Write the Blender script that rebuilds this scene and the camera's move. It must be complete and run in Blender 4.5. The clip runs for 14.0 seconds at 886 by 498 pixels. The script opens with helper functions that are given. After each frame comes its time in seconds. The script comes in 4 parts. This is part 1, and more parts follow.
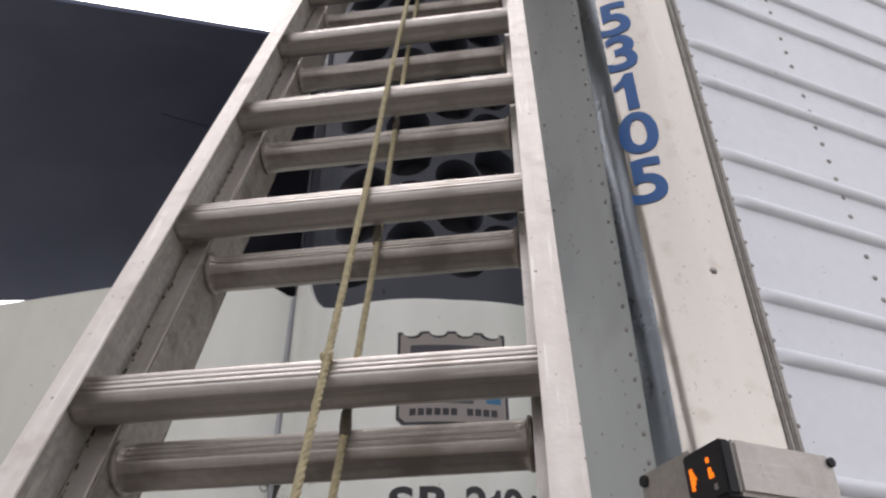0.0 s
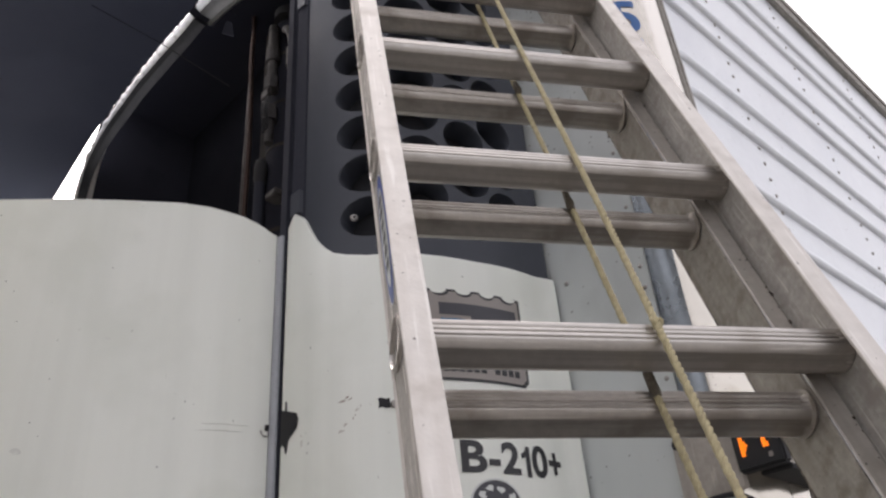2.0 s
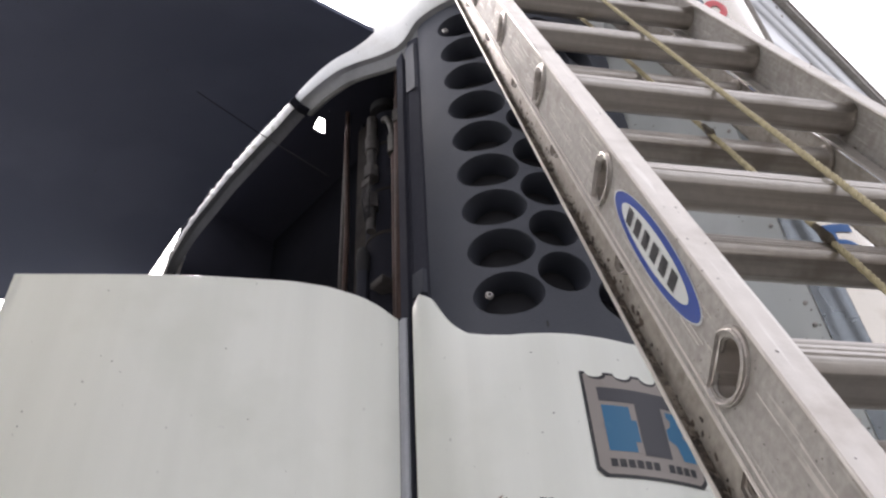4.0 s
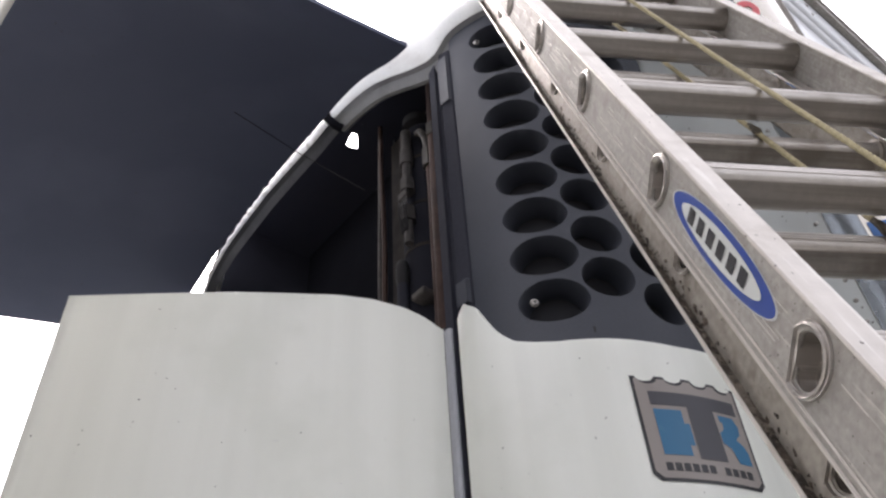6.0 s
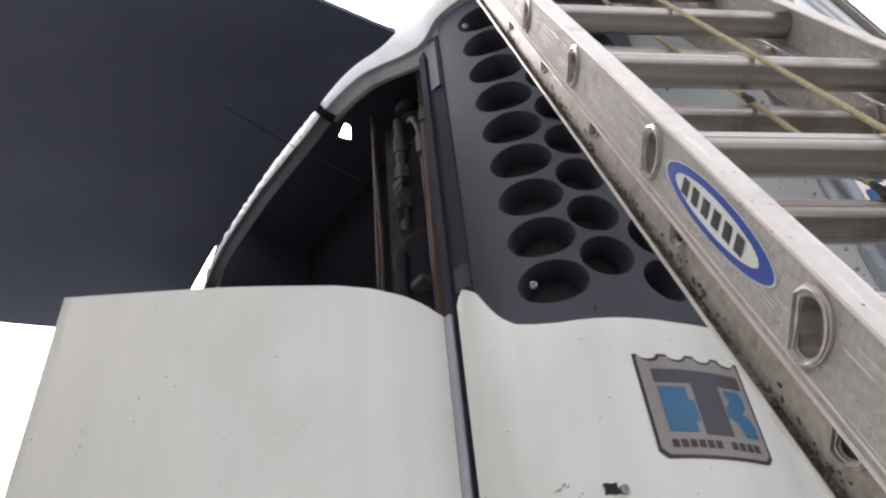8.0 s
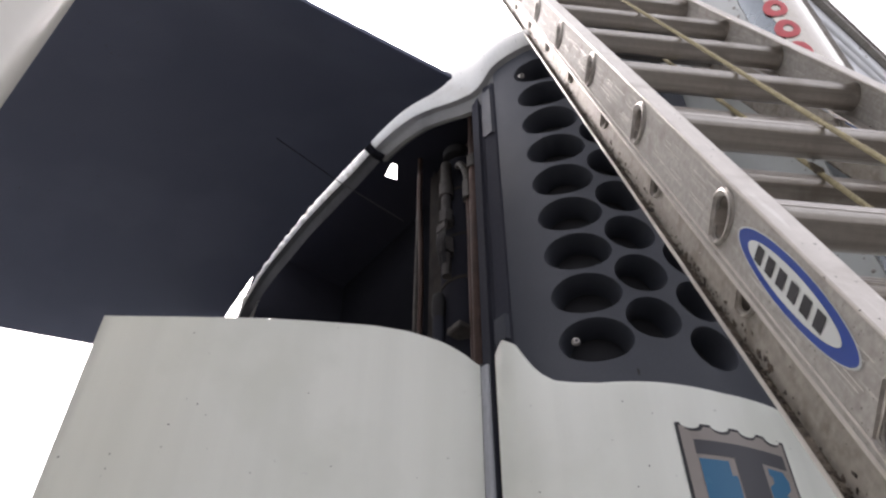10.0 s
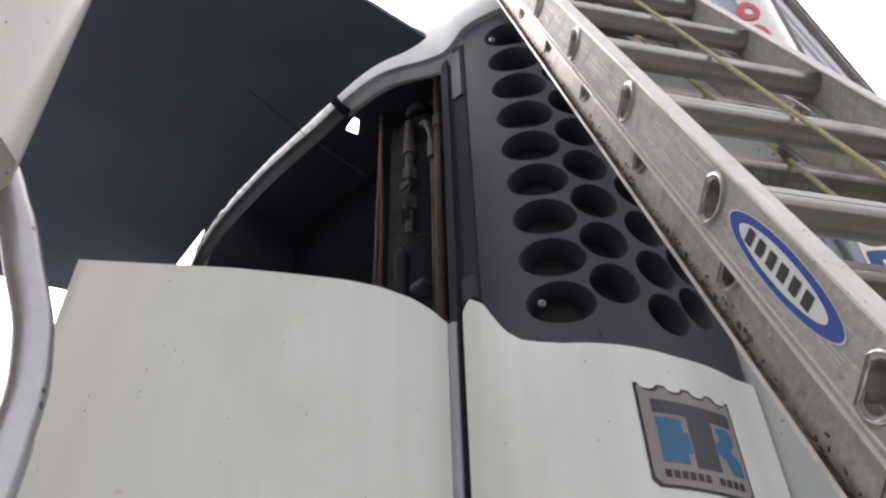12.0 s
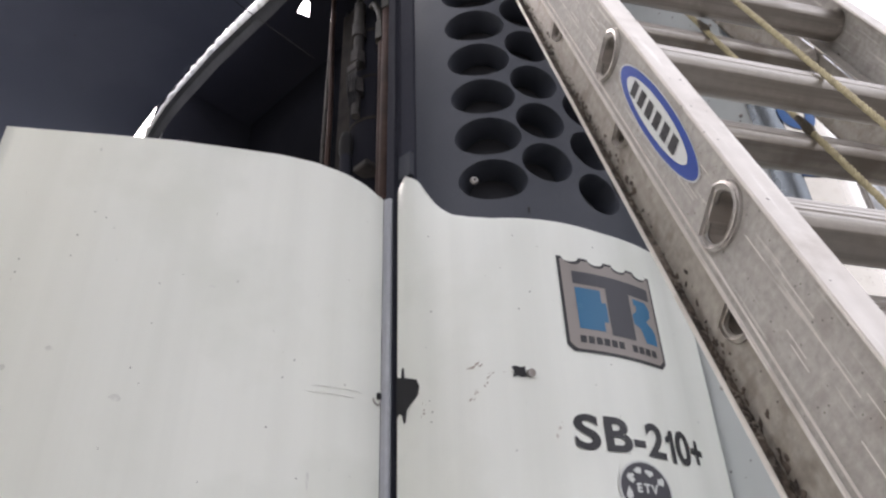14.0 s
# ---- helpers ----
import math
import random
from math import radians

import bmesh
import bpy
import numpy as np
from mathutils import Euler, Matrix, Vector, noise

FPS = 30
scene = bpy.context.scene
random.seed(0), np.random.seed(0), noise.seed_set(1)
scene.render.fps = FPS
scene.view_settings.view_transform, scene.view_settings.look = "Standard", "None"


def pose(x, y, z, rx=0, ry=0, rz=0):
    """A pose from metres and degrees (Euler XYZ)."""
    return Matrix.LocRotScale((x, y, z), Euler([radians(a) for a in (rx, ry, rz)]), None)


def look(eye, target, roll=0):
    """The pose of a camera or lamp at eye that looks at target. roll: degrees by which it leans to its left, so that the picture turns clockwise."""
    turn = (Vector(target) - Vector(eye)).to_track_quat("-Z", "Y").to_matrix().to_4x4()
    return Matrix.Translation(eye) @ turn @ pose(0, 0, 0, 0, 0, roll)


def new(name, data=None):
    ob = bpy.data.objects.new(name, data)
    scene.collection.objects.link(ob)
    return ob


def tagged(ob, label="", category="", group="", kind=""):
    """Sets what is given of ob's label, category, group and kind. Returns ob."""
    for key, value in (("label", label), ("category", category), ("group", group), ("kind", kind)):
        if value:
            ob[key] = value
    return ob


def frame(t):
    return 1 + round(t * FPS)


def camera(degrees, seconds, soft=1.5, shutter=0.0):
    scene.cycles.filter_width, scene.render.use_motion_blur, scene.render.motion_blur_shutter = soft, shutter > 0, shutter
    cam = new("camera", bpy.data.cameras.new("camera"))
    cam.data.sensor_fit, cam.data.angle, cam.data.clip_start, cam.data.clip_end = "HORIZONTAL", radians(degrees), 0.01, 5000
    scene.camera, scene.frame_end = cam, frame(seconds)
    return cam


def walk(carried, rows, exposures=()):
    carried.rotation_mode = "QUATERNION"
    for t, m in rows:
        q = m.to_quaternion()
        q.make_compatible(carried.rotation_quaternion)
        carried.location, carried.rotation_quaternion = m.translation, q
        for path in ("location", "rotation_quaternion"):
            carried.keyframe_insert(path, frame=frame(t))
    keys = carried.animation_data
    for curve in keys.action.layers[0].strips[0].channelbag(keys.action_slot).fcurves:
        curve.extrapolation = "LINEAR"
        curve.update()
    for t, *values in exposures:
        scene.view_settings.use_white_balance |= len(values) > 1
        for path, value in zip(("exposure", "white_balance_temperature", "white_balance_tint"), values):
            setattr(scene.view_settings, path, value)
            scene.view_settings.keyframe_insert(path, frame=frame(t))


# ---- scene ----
cam = camera(58.71, 14.0, soft=2.4)
PATH = [
    (0, (0.119, 0.197, 1.929), (0.793, 1.675, 3.096), -0.6),
    (0.5, (0.114, 0.297, 1.916), (0.750, 1.768, 3.112), -0.1),
    (0.8, (0.053, 0.353, 1.926), (0.799, 1.771, 3.122), -0.2),
    (1, (-0.034, 0.369, 1.916), (0.899, 1.716, 3.063), -3.6),
    (1.2, (-0.162, 0.393, 1.921), (1.021, 1.603, 2.987), -8.2),
    (1.5, (-0.288, 0.429, 1.943), (0.914, 1.634, 2.994), -6.6),
    (2, (-0.344, 0.481, 1.945), (0.880, 1.665, 2.994), -4.9),
    (2.5, (-0.346, 0.645, 1.969), (0.810, 1.775, 3.146), -6.0),
    (3, (-0.347, 0.772, 1.984), (0.781, 1.837, 3.246), -3.6),
    (3.5, (-0.364, 0.773, 1.973), (0.703, 1.868, 3.263), -2.7),
    (3.7, (-0.361, 0.763, 1.971), (0.694, 1.847, 3.280), -3.3),
    (5.8, (-0.388, 0.786, 1.958), (0.587, 1.892, 3.309), -4.1),
    (6, (-0.390, 0.785, 1.961), (0.588, 1.890, 3.310), -4.1),
    (6.5, (-0.389, 0.793, 1.956), (0.603, 1.907, 3.288), -3.4),
    (7, (-0.405, 0.798, 1.953), (0.594, 1.911, 3.281), -2.6),
    (7.5, (-0.389, 0.787, 1.978), (0.711, 1.808, 3.300), -7.8),
    (8, (-0.374, 0.791, 1.964), (0.612, 1.913, 3.294), -6.4),
    (8.5, (-0.370, 0.795, 1.963), (0.577, 1.946, 3.297), -4.2),
    (9, (-0.388, 0.785, 1.974), (0.473, 1.906, 3.389), -1.1),
    (9.2, (-0.380, 0.794, 1.976), (0.498, 1.902, 3.391), 0.2),
    (11.3, (-0.426, 0.828, 1.987), (0.471, 1.923, 3.399), -0.9),
    (11.5, (-0.438, 0.832, 1.975), (0.481, 1.929, 3.372), -0.9),
    (12, (-0.471, 0.838, 1.960), (0.589, 1.893, 3.288), -1.8),
    (12.5, (-0.495, 0.832, 1.946), (0.664, 1.861, 3.209), -2.0),
    (13, (-0.486, 0.821, 1.939), (0.689, 1.847, 3.191), -2.2),
    (13.5, (-0.449, 0.810, 1.924), (0.756, 1.865, 3.123), -2.6),
    (14, (-0.404, 0.793, 1.898), (0.800, 1.913, 3.036), -2.1),
]
LIGHT = [(0.0, 1.47, 6750, 17), (0.5, 1.22, 6750, 17), (1.0, 1.76, 6750, 17), (1.5, 1.55, 6750, 17), (2.0, 1.56, 6750, 17), (2.5, 1.46, 6750, 17), (3.0, 1.56, 6700, 17), (3.5, 1.78, 6650, 17), (6.5, 1.80, 6600, 17), (8.0, 1.82, 6600, 17), (9.0, 1.62, 6600, 17), (11.5, 1.5, 6650, 17), (12.5, 1.74, 6600, 17), (13.5, 1.76, 6600, 17), (14.0, 1.93, 6600, 17)]
walk(cam, [(t, look(eye, target, roll)) for t, eye, target, roll in PATH], LIGHT)

# ---- world and light: bright overcast sky ----
world = bpy.data.worlds.new("overcast")
scene.world = world
world.use_nodes = True
wn, wl = world.node_tree.nodes, world.node_tree.links
sky = wn.new("ShaderNodeTexSky")
sky.sky_type, sky.sun_disc = "NISHITA", False
SUN_EL, SUN_AZ = radians(58), radians(12)
sky.sun_elevation, sky.sun_rotation = SUN_EL, SUN_AZ
sky.air_density, sky.dust_density, sky.ozone_density = 1.0, 6.0, 1.0
hue = wn.new("ShaderNodeHueSaturation")
hue.inputs["Saturation"].default_value = 0.22
wl.new(sky.outputs[0], hue.inputs["Color"])
wl.new(hue.outputs[0], wn["Background"].inputs["Color"])
wn["Background"].inputs["Strength"].default_value = 0.15
sun_data = bpy.data.lights.new("sun", "SUN")
sun_data.energy, sun_data.angle, sun_data.color = 0.5, radians(40), (1.0, 0.97, 0.93)
sun = new("sun", sun_data)
sun_way = Vector((math.sin(SUN_AZ) * math.cos(SUN_EL), math.cos(SUN_AZ) * math.cos(SUN_EL), math.sin(SUN_EL)))
sun.matrix_world = look(sun_way * 30, (0, 0, 0))


# ---- materials ----
def material(name, color, rough=0.5, metal=0.0, grain=None, stain=None, bump=0.0, bump_scale=200.0, specks=None, streak=None, scratch=None, coat=0.0, spec=0.5):
    """Base colour broken up by fine grain (scale, depth), broad stains (scale, colour, cover), dark specks (scale, cover) and streaks along local z."""
    m = bpy.data.materials.new(name)
    m.use_nodes = True
    n, l = m.node_tree.nodes, m.node_tree.links
    b = n["Principled BSDF"]
    b.inputs["Roughness"].default_value, b.inputs["Metallic"].default_value = rough, metal
    b.inputs["Coat Weight"].default_value = coat
    b.inputs["Specular IOR Level"].default_value = spec
    tc = n.new("ShaderNodeTexCoord")
    rgb = n.new("ShaderNodeRGB")
    rgb.outputs[0].default_value = (*color, 1)
    out = rgb.outputs[0]

    def noise_of(scale, detail=4.0, vec=None):
        t = n.new("ShaderNodeTexNoise")
        t.inputs["Scale"].default_value, t.inputs["Detail"].default_value = scale, detail
        l.new(vec or tc.outputs["Object"], t.inputs["Vector"])
        return t.outputs["Fac"]

    def mixed(fac, a, color_b, mode="MIX"):
        x = n.new("ShaderNodeMix")
        x.data_type, x.blend_type = "RGBA", mode
        l.new(fac, x.inputs[0])
        l.new(a, x.inputs[6])
        x.inputs[7].default_value = (*color_b, 1)
        return x.outputs[2]

    def ramp(fac, lo, hi, top=1.0):
        r = n.new("ShaderNodeMapRange")
        r.inputs["From Min"].default_value, r.inputs["From Max"].default_value = lo, hi
        r.inputs["To Max"].default_value = top
        l.new(fac, r.inputs["Value"])
        return r.outputs[0]

    if grain:
        out = mixed(ramp(noise_of(grain[0], 6), 0.3, 0.7, grain[1]), out, tuple(c * 0.45 for c in color))
    if streak:
        mp = n.new("ShaderNodeMapping")
        mp.inputs["Scale"].default_value = streak[0]
        l.new(tc.outputs["Object"], mp.inputs["Vector"])
        out = mixed(ramp(noise_of(1.0, 5, mp.outputs[0]), 0.42, 0.75, streak[2]), out, streak[1])
    if scratch:
        mp = n.new("ShaderNodeMapping")
        mp.inputs["Scale"].default_value = scratch[0]
        l.new(tc.outputs["Object"], mp.inputs["Vector"])
        out = mixed(ramp(noise_of(1.0, 3, mp.outputs[0]), 0.60, 0.68, scratch[2]), out, scratch[1])
    if stain:
        out = mixed(ramp(noise_of(stain[0], 5), 1 - stain[2], 1.15 - stain[2], 0.85), out, stain[1])
    if specks:
        vo = n.new("ShaderNodeTexVoronoi")
        vo.inputs["Scale"].default_value, vo.inputs["Randomness"].default_value = specks[0], 1.0
        l.new(tc.outputs["Object"], vo.inputs["Vector"])
        sep = n.new("ShaderNodeSeparateColor")
        l.new(vo.outputs["Color"], sep.inputs[0])
        size = n.new("ShaderNodeMath")
        size.operation = "SUBTRACT"
        l.new(sep.outputs[0], size.inputs[0])
        size.inputs[1].default_value = specks[1]
        radius = n.new("ShaderNodeMath")
        radius.operation = "MULTIPLY"
        l.new(size.outputs[0], radius.inputs[0])
        radius.inputs[1].default_value = 0.30
        hit = n.new("ShaderNodeMath")
        hit.operation = "LESS_THAN"
        l.new(vo.outputs["Distance"], hit.inputs[0])
        l.new(radius.outputs[0], hit.inputs[1])
        soft = n.new("ShaderNodeMath")
        soft.operation = "MULTIPLY"
        l.new(hit.outputs[0], soft.inputs[0])
        soft.inputs[1].default_value = 0.75
        out = mixed(soft.outputs[0], out, (0.07, 0.06, 0.05))
    l.new(out, b.inputs["Base Color"])
    r2 = n.new("ShaderNodeMapRange")
    r2.inputs["To Min"].default_value, r2.inputs["To Max"].default_value = rough * 0.8, min(1, rough * 1.25)
    l.new(noise_of(9, 4), r2.inputs["Value"])
    l.new(r2.outputs[0], b.inputs["Roughness"])
    if bump:
        bp = n.new("ShaderNodeBump")
        bp.inputs["Strength"].default_value, bp.inputs["Distance"].default_value = bump, 0.002
        l.new(noise_of(bump_scale, 4), bp.inputs["Height"])
        l.new(bp.outputs[0], b.inputs["Normal"])
    return m


WHITE = material("white_gelcoat", (0.822, 0.845, 0.782), 0.30, stain=(4, (0.735, 0.762, 0.690), 0.45), specks=(62, 0.66), streak=((14, 14, 0.4), (0.66, 0.685, 0.62), 0.45), coat=0.2, bump=0.05, bump_scale=25)
HOOD_WHITE = material("hood_gelcoat", (0.76, 0.78, 0.76), 0.42, stain=(9, (0.62, 0.62, 0.59), 0.45), grain=(120, 0.15), specks=(60, 0.5))
RIM_WHITE = material("wrapped_rim_white", (0.78, 0.785, 0.77), 0.55, stain=(40, (0.62, 0.62, 0.61), 0.5), grain=(160, 0.2), streak=((34, 34, 34), (0.58, 0.58, 0.57), 0.5), bump=0.4, bump_scale=160, spec=0.3)
# white hood's downward face, its shade put into a dark grey base
RIM_SHADE = material("shaded_rim_face", (0.065, 0.068, 0.075), 0.7, stain=(14, (0.045, 0.047, 0.053), 0.5), grain=(80, 0.3), spec=0.15)
BLACK_PLASTIC = material("black_plastic", (0.046, 0.052, 0.068), 0.55, grain=(300, 0.3), stain=(6, (0.039, 0.044, 0.057), 0.45), bump=0.15, bump_scale=600)
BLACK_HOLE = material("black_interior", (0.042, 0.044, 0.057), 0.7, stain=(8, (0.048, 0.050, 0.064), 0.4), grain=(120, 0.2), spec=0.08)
# near-black: puts the compartment's shade into the partition; also colours the black strap
DEEP_BLACK = material("shade_and_strap_black", (0.011, 0.0115, 0.015), 0.9, stain=(8, (0.014, 0.014, 0.018), 0.4), spec=0.03)
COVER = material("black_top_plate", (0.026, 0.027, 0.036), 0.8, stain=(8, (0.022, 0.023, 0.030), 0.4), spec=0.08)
PIT = material("hole_shade_backing", (0.020, 0.021, 0.026), 0.8, stain=(12, (0.016, 0.017, 0.021), 0.4))
FAIRING_BLACK = material("black_fairing", (0.088, 0.103, 0.160), 0.6, stain=(3, (0.102, 0.118, 0.180), 0.5), specks=(60, 0.6), bump=0.1, bump_scale=40, spec=0.3)
ALU = material("dull_aluminium", (0.45, 0.43, 0.395), 0.75, 0.1, grain=(140, 0.5), stain=(26, (0.28, 0.255, 0.23), 0.46), specks=(170, 0.55), streak=((110, 7.0, 110), (0.27, 0.25, 0.225), 0.6), scratch=((260, 9, 260), (0.66, 0.63, 0.58), 0.55), bump=0.2, bump_scale=300, spec=0.2)
BASE_ALU = material("dirty_aluminium", (0.40, 0.37, 0.325), 0.58, 0.4, grain=(120, 0.5), stain=(30, (0.21, 0.185, 0.155), 0.48), specks=(120, 0.2), streak=((90, 8.0, 90), (0.24, 0.21, 0.175), 0.7), bump=0.2, bump_scale=250)
WORN_ALU = material("hand_worn_aluminium", (0.68, 0.645, 0.60), 0.48, 0.4, grain=(50, 0.2), stain=(22, (0.50, 0.46, 0.415), 0.45), specks=(90, 0.4), streak=((80, 3.0, 80), (0.54, 0.50, 0.455), 0.5), scratch=((220, 9, 220), (0.80, 0.78, 0.74), 0.6), bump=0.15, bump_scale=250)
CHROME = material("smooth_steel_tube", (0.44, 0.43, 0.44), 0.34, 0.9, stain=(8, (0.36, 0.35, 0.35), 0.4), grain=(150, 0.12), specks=(80, 0.4))
DUSTY_BLACK = material("dusty_black_metal", (0.040, 0.036, 0.034), 0.75, 0.0, stain=(14, (0.022, 0.020, 0.019), 0.5), grain=(60, 0.4), streak=((30, 30, 2), (0.07, 0.055, 0.045), 0.5), spec=0.2)
BASE_RUNG = material("dirty_rung_aluminium", (0.50, 0.465, 0.425), 0.38, 0.8, streak=((3.0, 120, 120), (0.19, 0.165, 0.145), 0.85), stain=(16, (0.28, 0.25, 0.22), 0.48), scratch=((6, 240, 240), (0.70, 0.67, 0.62), 0.5), grain=(100, 0.3), bump=0.15, bump_scale=250)
HOOD_LIP = material("grey_hood_lip", (0.21, 0.215, 0.22), 0.55, stain=(14, (0.15, 0.155, 0.16), 0.45), grain=(90, 0.2))
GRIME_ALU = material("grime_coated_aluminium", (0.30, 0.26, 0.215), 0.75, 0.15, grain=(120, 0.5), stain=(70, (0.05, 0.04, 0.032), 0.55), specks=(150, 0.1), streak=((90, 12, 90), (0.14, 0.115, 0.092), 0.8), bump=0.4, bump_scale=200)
SMUDGE = material("grey_smudge", (0.71, 0.725, 0.675), 0.5, stain=(160, (0.76, 0.78, 0.725), 0.55), grain=(90, 0.2))
RUNG_ALU = material("rung_aluminium", (0.56, 0.53, 0.495), 0.38, 0.85, streak=((3.0, 130, 130), (0.27, 0.245, 0.22), 0.8), stain=(14, (0.40, 0.37, 0.335), 0.42), scratch=((6, 260, 260), (0.80, 0.77, 0.73), 0.6), grain=(120, 0.2), bump=0.12, bump_scale=250)
DIRT = material("caked_grime", (0.12, 0.094, 0.072), 0.9, 0.0, stain=(60, (0.028, 0.023, 0.019), 0.55), grain=(200, 0.5), bump=0.6, bump_scale=150)
TRAILER_WHITE = material("trailer_paint", (0.81, 0.84, 0.875), 0.35, stain=(2.5, (0.71, 0.74, 0.785), 0.45), grain=(40, 0.08), specks=(70, 0.6), streak=((5, 5, 0.5), (0.70, 0.72, 0.76), 0.4), coat=0.2)
FRONT_GREY = material("front_wall_paint", (0.555, 0.59, 0.58), 0.4, stain=(6, (0.47, 0.50, 0.49), 0.45), specks=(60, 0.5), streak=((9, 9, 0.6), (0.45, 0.48, 0.47), 0.4), coat=0.2)
POST = material("polished_post", (0.70, 0.655, 0.575), 0.15, 0.7, stain=(22, (0.57, 0.52, 0.435), 0.42), grain=(90, 0.06), specks=(110, 0.45), streak=((16, 16, 1.0), (0.59, 0.55, 0.475), 0.35), coat=0.3)
# polished trim with its dark reflections put into the base colour
POLISHED = material("reflection_darkened_steel", (0.27, 0.30, 0.32), 0.27, 0.9, stain=(24, (0.22, 0.24, 0.25), 0.40), grain=(60, 0.15), specks=(90, 0.5))
SLID_ALU = material("slide_polished_aluminium", (0.64, 0.61, 0.57), 0.32, 0.7, stain=(30, (0.46, 0.43, 0.39), 0.45), grain=(90, 0.2), specks=(110, 0.4), streak=((90, 4.0, 90), (0.40, 0.37, 0.335), 0.6), bump=0.08, bump_scale=220)
SEAL = material("grey_seal", (0.46, 0.48, 0.52), 0.5, grain=(80, 0.25), streak=((60, 60, 2), (0.34, 0.35, 0.38), 0.5))
RUBBER = material("black_rubber", (0.016, 0.016, 0.018), 0.7)
GRIMY = material("grimy_metal", (0.115, 0.108, 0.10), 0.45, 0.45, grain=(60, 0.5), stain=(25, (0.04, 0.037, 0.034), 0.45))
BASE_RAW = material("scuffed_bracket_aluminium", (0.44, 0.405, 0.365), 0.5, 0.35, grain=(90, 0.3), stain=(24, (0.32, 0.29, 0.255), 0.48), specks=(120, 0.45), streak=((60, 60, 8), (0.30, 0.27, 0.24), 0.5), scratch=((200, 200, 12), (0.62, 0.58, 0.53), 0.5), bump=0.15, bump_scale=220)
BRACKET = material("brushed_bracket_aluminium", (0.62, 0.585, 0.54), 0.5, 0.3, grain=(90, 0.25), stain=(24, (0.50, 0.465, 0.42), 0.48), specks=(120, 0.45), scratch=((12, 200, 200), (0.74, 0.71, 0.67), 0.4), bump=0.15, bump_scale=220)
STEEL = material("dull_steel", (0.45, 0.43, 0.41), 0.45, 0.9, grain=(60, 0.4), stain=(20, (0.25, 0.22, 0.20), 0.4))
COPPER = material("aged_copper", (0.085, 0.050, 0.040), 0.5, 0.5, grain=(50, 0.5), stain=(15, (0.05, 0.032, 0.026), 0.5))
DUSTY_STEEL = material("dust_covered_steel", (0.085, 0.080, 0.080), 0.6, 0.2, grain=(60, 0.45), stain=(22, (0.045, 0.042, 0.042), 0.5), streak=((40, 40, 3), (0.12, 0.11, 0.105), 0.5), spec=0.3)
ROPE = material("yellow_rope", (0.46, 0.40, 0.24), 0.85, grain=(150, 0.6), stain=(25, (0.25, 0.21, 0.13), 0.4))
FUZZ = material("dirty_rope", (0.13, 0.11, 0.08), 0.95, grain=(300, 0.7), bump=1.0, bump_scale=500)
BLUE = material("number_blue", (0.016, 0.105, 0.32), 0.4, stain=(30, (0.05, 0.15, 0.36), 0.35))
RED = material("number_red", (0.62, 0.10, 0.11), 0.4, stain=(30, (0.60, 0.17, 0.16), 0.35))
SCUFF = material("brown_scuff", (0.34, 0.29, 0.24), 0.7, stain=(120, (0.6, 0.58, 0.52), 0.5))
INK = material("decal_black", (0.02, 0.02, 0.023), 0.4, stain=(60, (0.05, 0.05, 0.05), 0.4))
DECAL_GREY = material("decal_grey", (0.30, 0.27, 0.25), 0.4, stain=(30, (0.26, 0.23, 0.21), 0.4))
DECAL_DARK = material("decal_charcoal", (0.05, 0.05, 0.06), 0.4)
DECAL_BLUE = material("decal_blue", (0.020, 0.145, 0.285), 0.4, stain=(30, (0.035, 0.17, 0.30), 0.35))
STICKER_BLUE = material("sticker_blue", (0.02, 0.06, 0.30), 0.35, stain=(40, (0.05, 0.09, 0.3), 0.35))
STICKER_WHITE = material("sticker_white", (0.62, 0.64, 0.62), 0.35, stain=(30, (0.5, 0.52, 0.5), 0.4))
CREAM = material("cab_paint", (0.62, 0.60, 0.54), 0.35, stain=(4, (0.54, 0.52, 0.465), 0.4), grain=(60, 0.06), specks=(100, 0.6), coat=0.3)
ASPHALT = material("yard_concrete", (0.11, 0.108, 0.103), 0.9, grain=(40, 0.5), bump=0.5, bump_scale=60)
GLOW = material("amber_lens", (0.9, 0.30, 0.02), 0.3)
GLOW.node_tree.nodes["Principled BSDF"].inputs["Emission Color"].default_value = (1.0, 0.22, 0.01, 1)
GLOW.node_tree.nodes["Principled BSDF"].inputs["Emission Strength"].default_value = 0.34


# ---- building helpers ----
def part(name, bm, mat, parent=None, label="", smooth=False):
    me = bpy.data.meshes.new(name)
    bmesh.ops.recalc_face_normals(bm, faces=bm.faces)
    if smooth:
        for f in bm.faces:
            f.smooth = True
    bm.to_mesh(me)
    bm.free()
    me.materials.append(mat)
    if smooth:
        me.set_sharp_from_angle(angle=radians(40))
    ob = new(name, me)
    ob.parent = parent
    if label:
        tagged(ob, label)
    return ob


def thing(name, label, category, m=None, group="", kind=""):
    ob = tagged(new(name), label, category, group, kind)
    if m is not None:
        ob.matrix_world = m
    return ob


def box(bm, lo, hi, bevel=0.0):
    r = bmesh.ops.create_cube(bm, size=1.0, matrix=Matrix.Translation([(a + b) / 2 for a, b in zip(lo, hi)]) @ Matrix.Diagonal([b - a for a, b in zip(lo, hi)] + [1]))
    if bevel:
        edges = {e for v in r["verts"] for e in v.link_edges}
        bmesh.ops.bevel(bm, geom=list(edges), offset=bevel, segments=2, affect="EDGES")
    return bm


def boxed(lo, hi, bevel=0.0):
    return box(bmesh.new(), lo, hi, bevel)


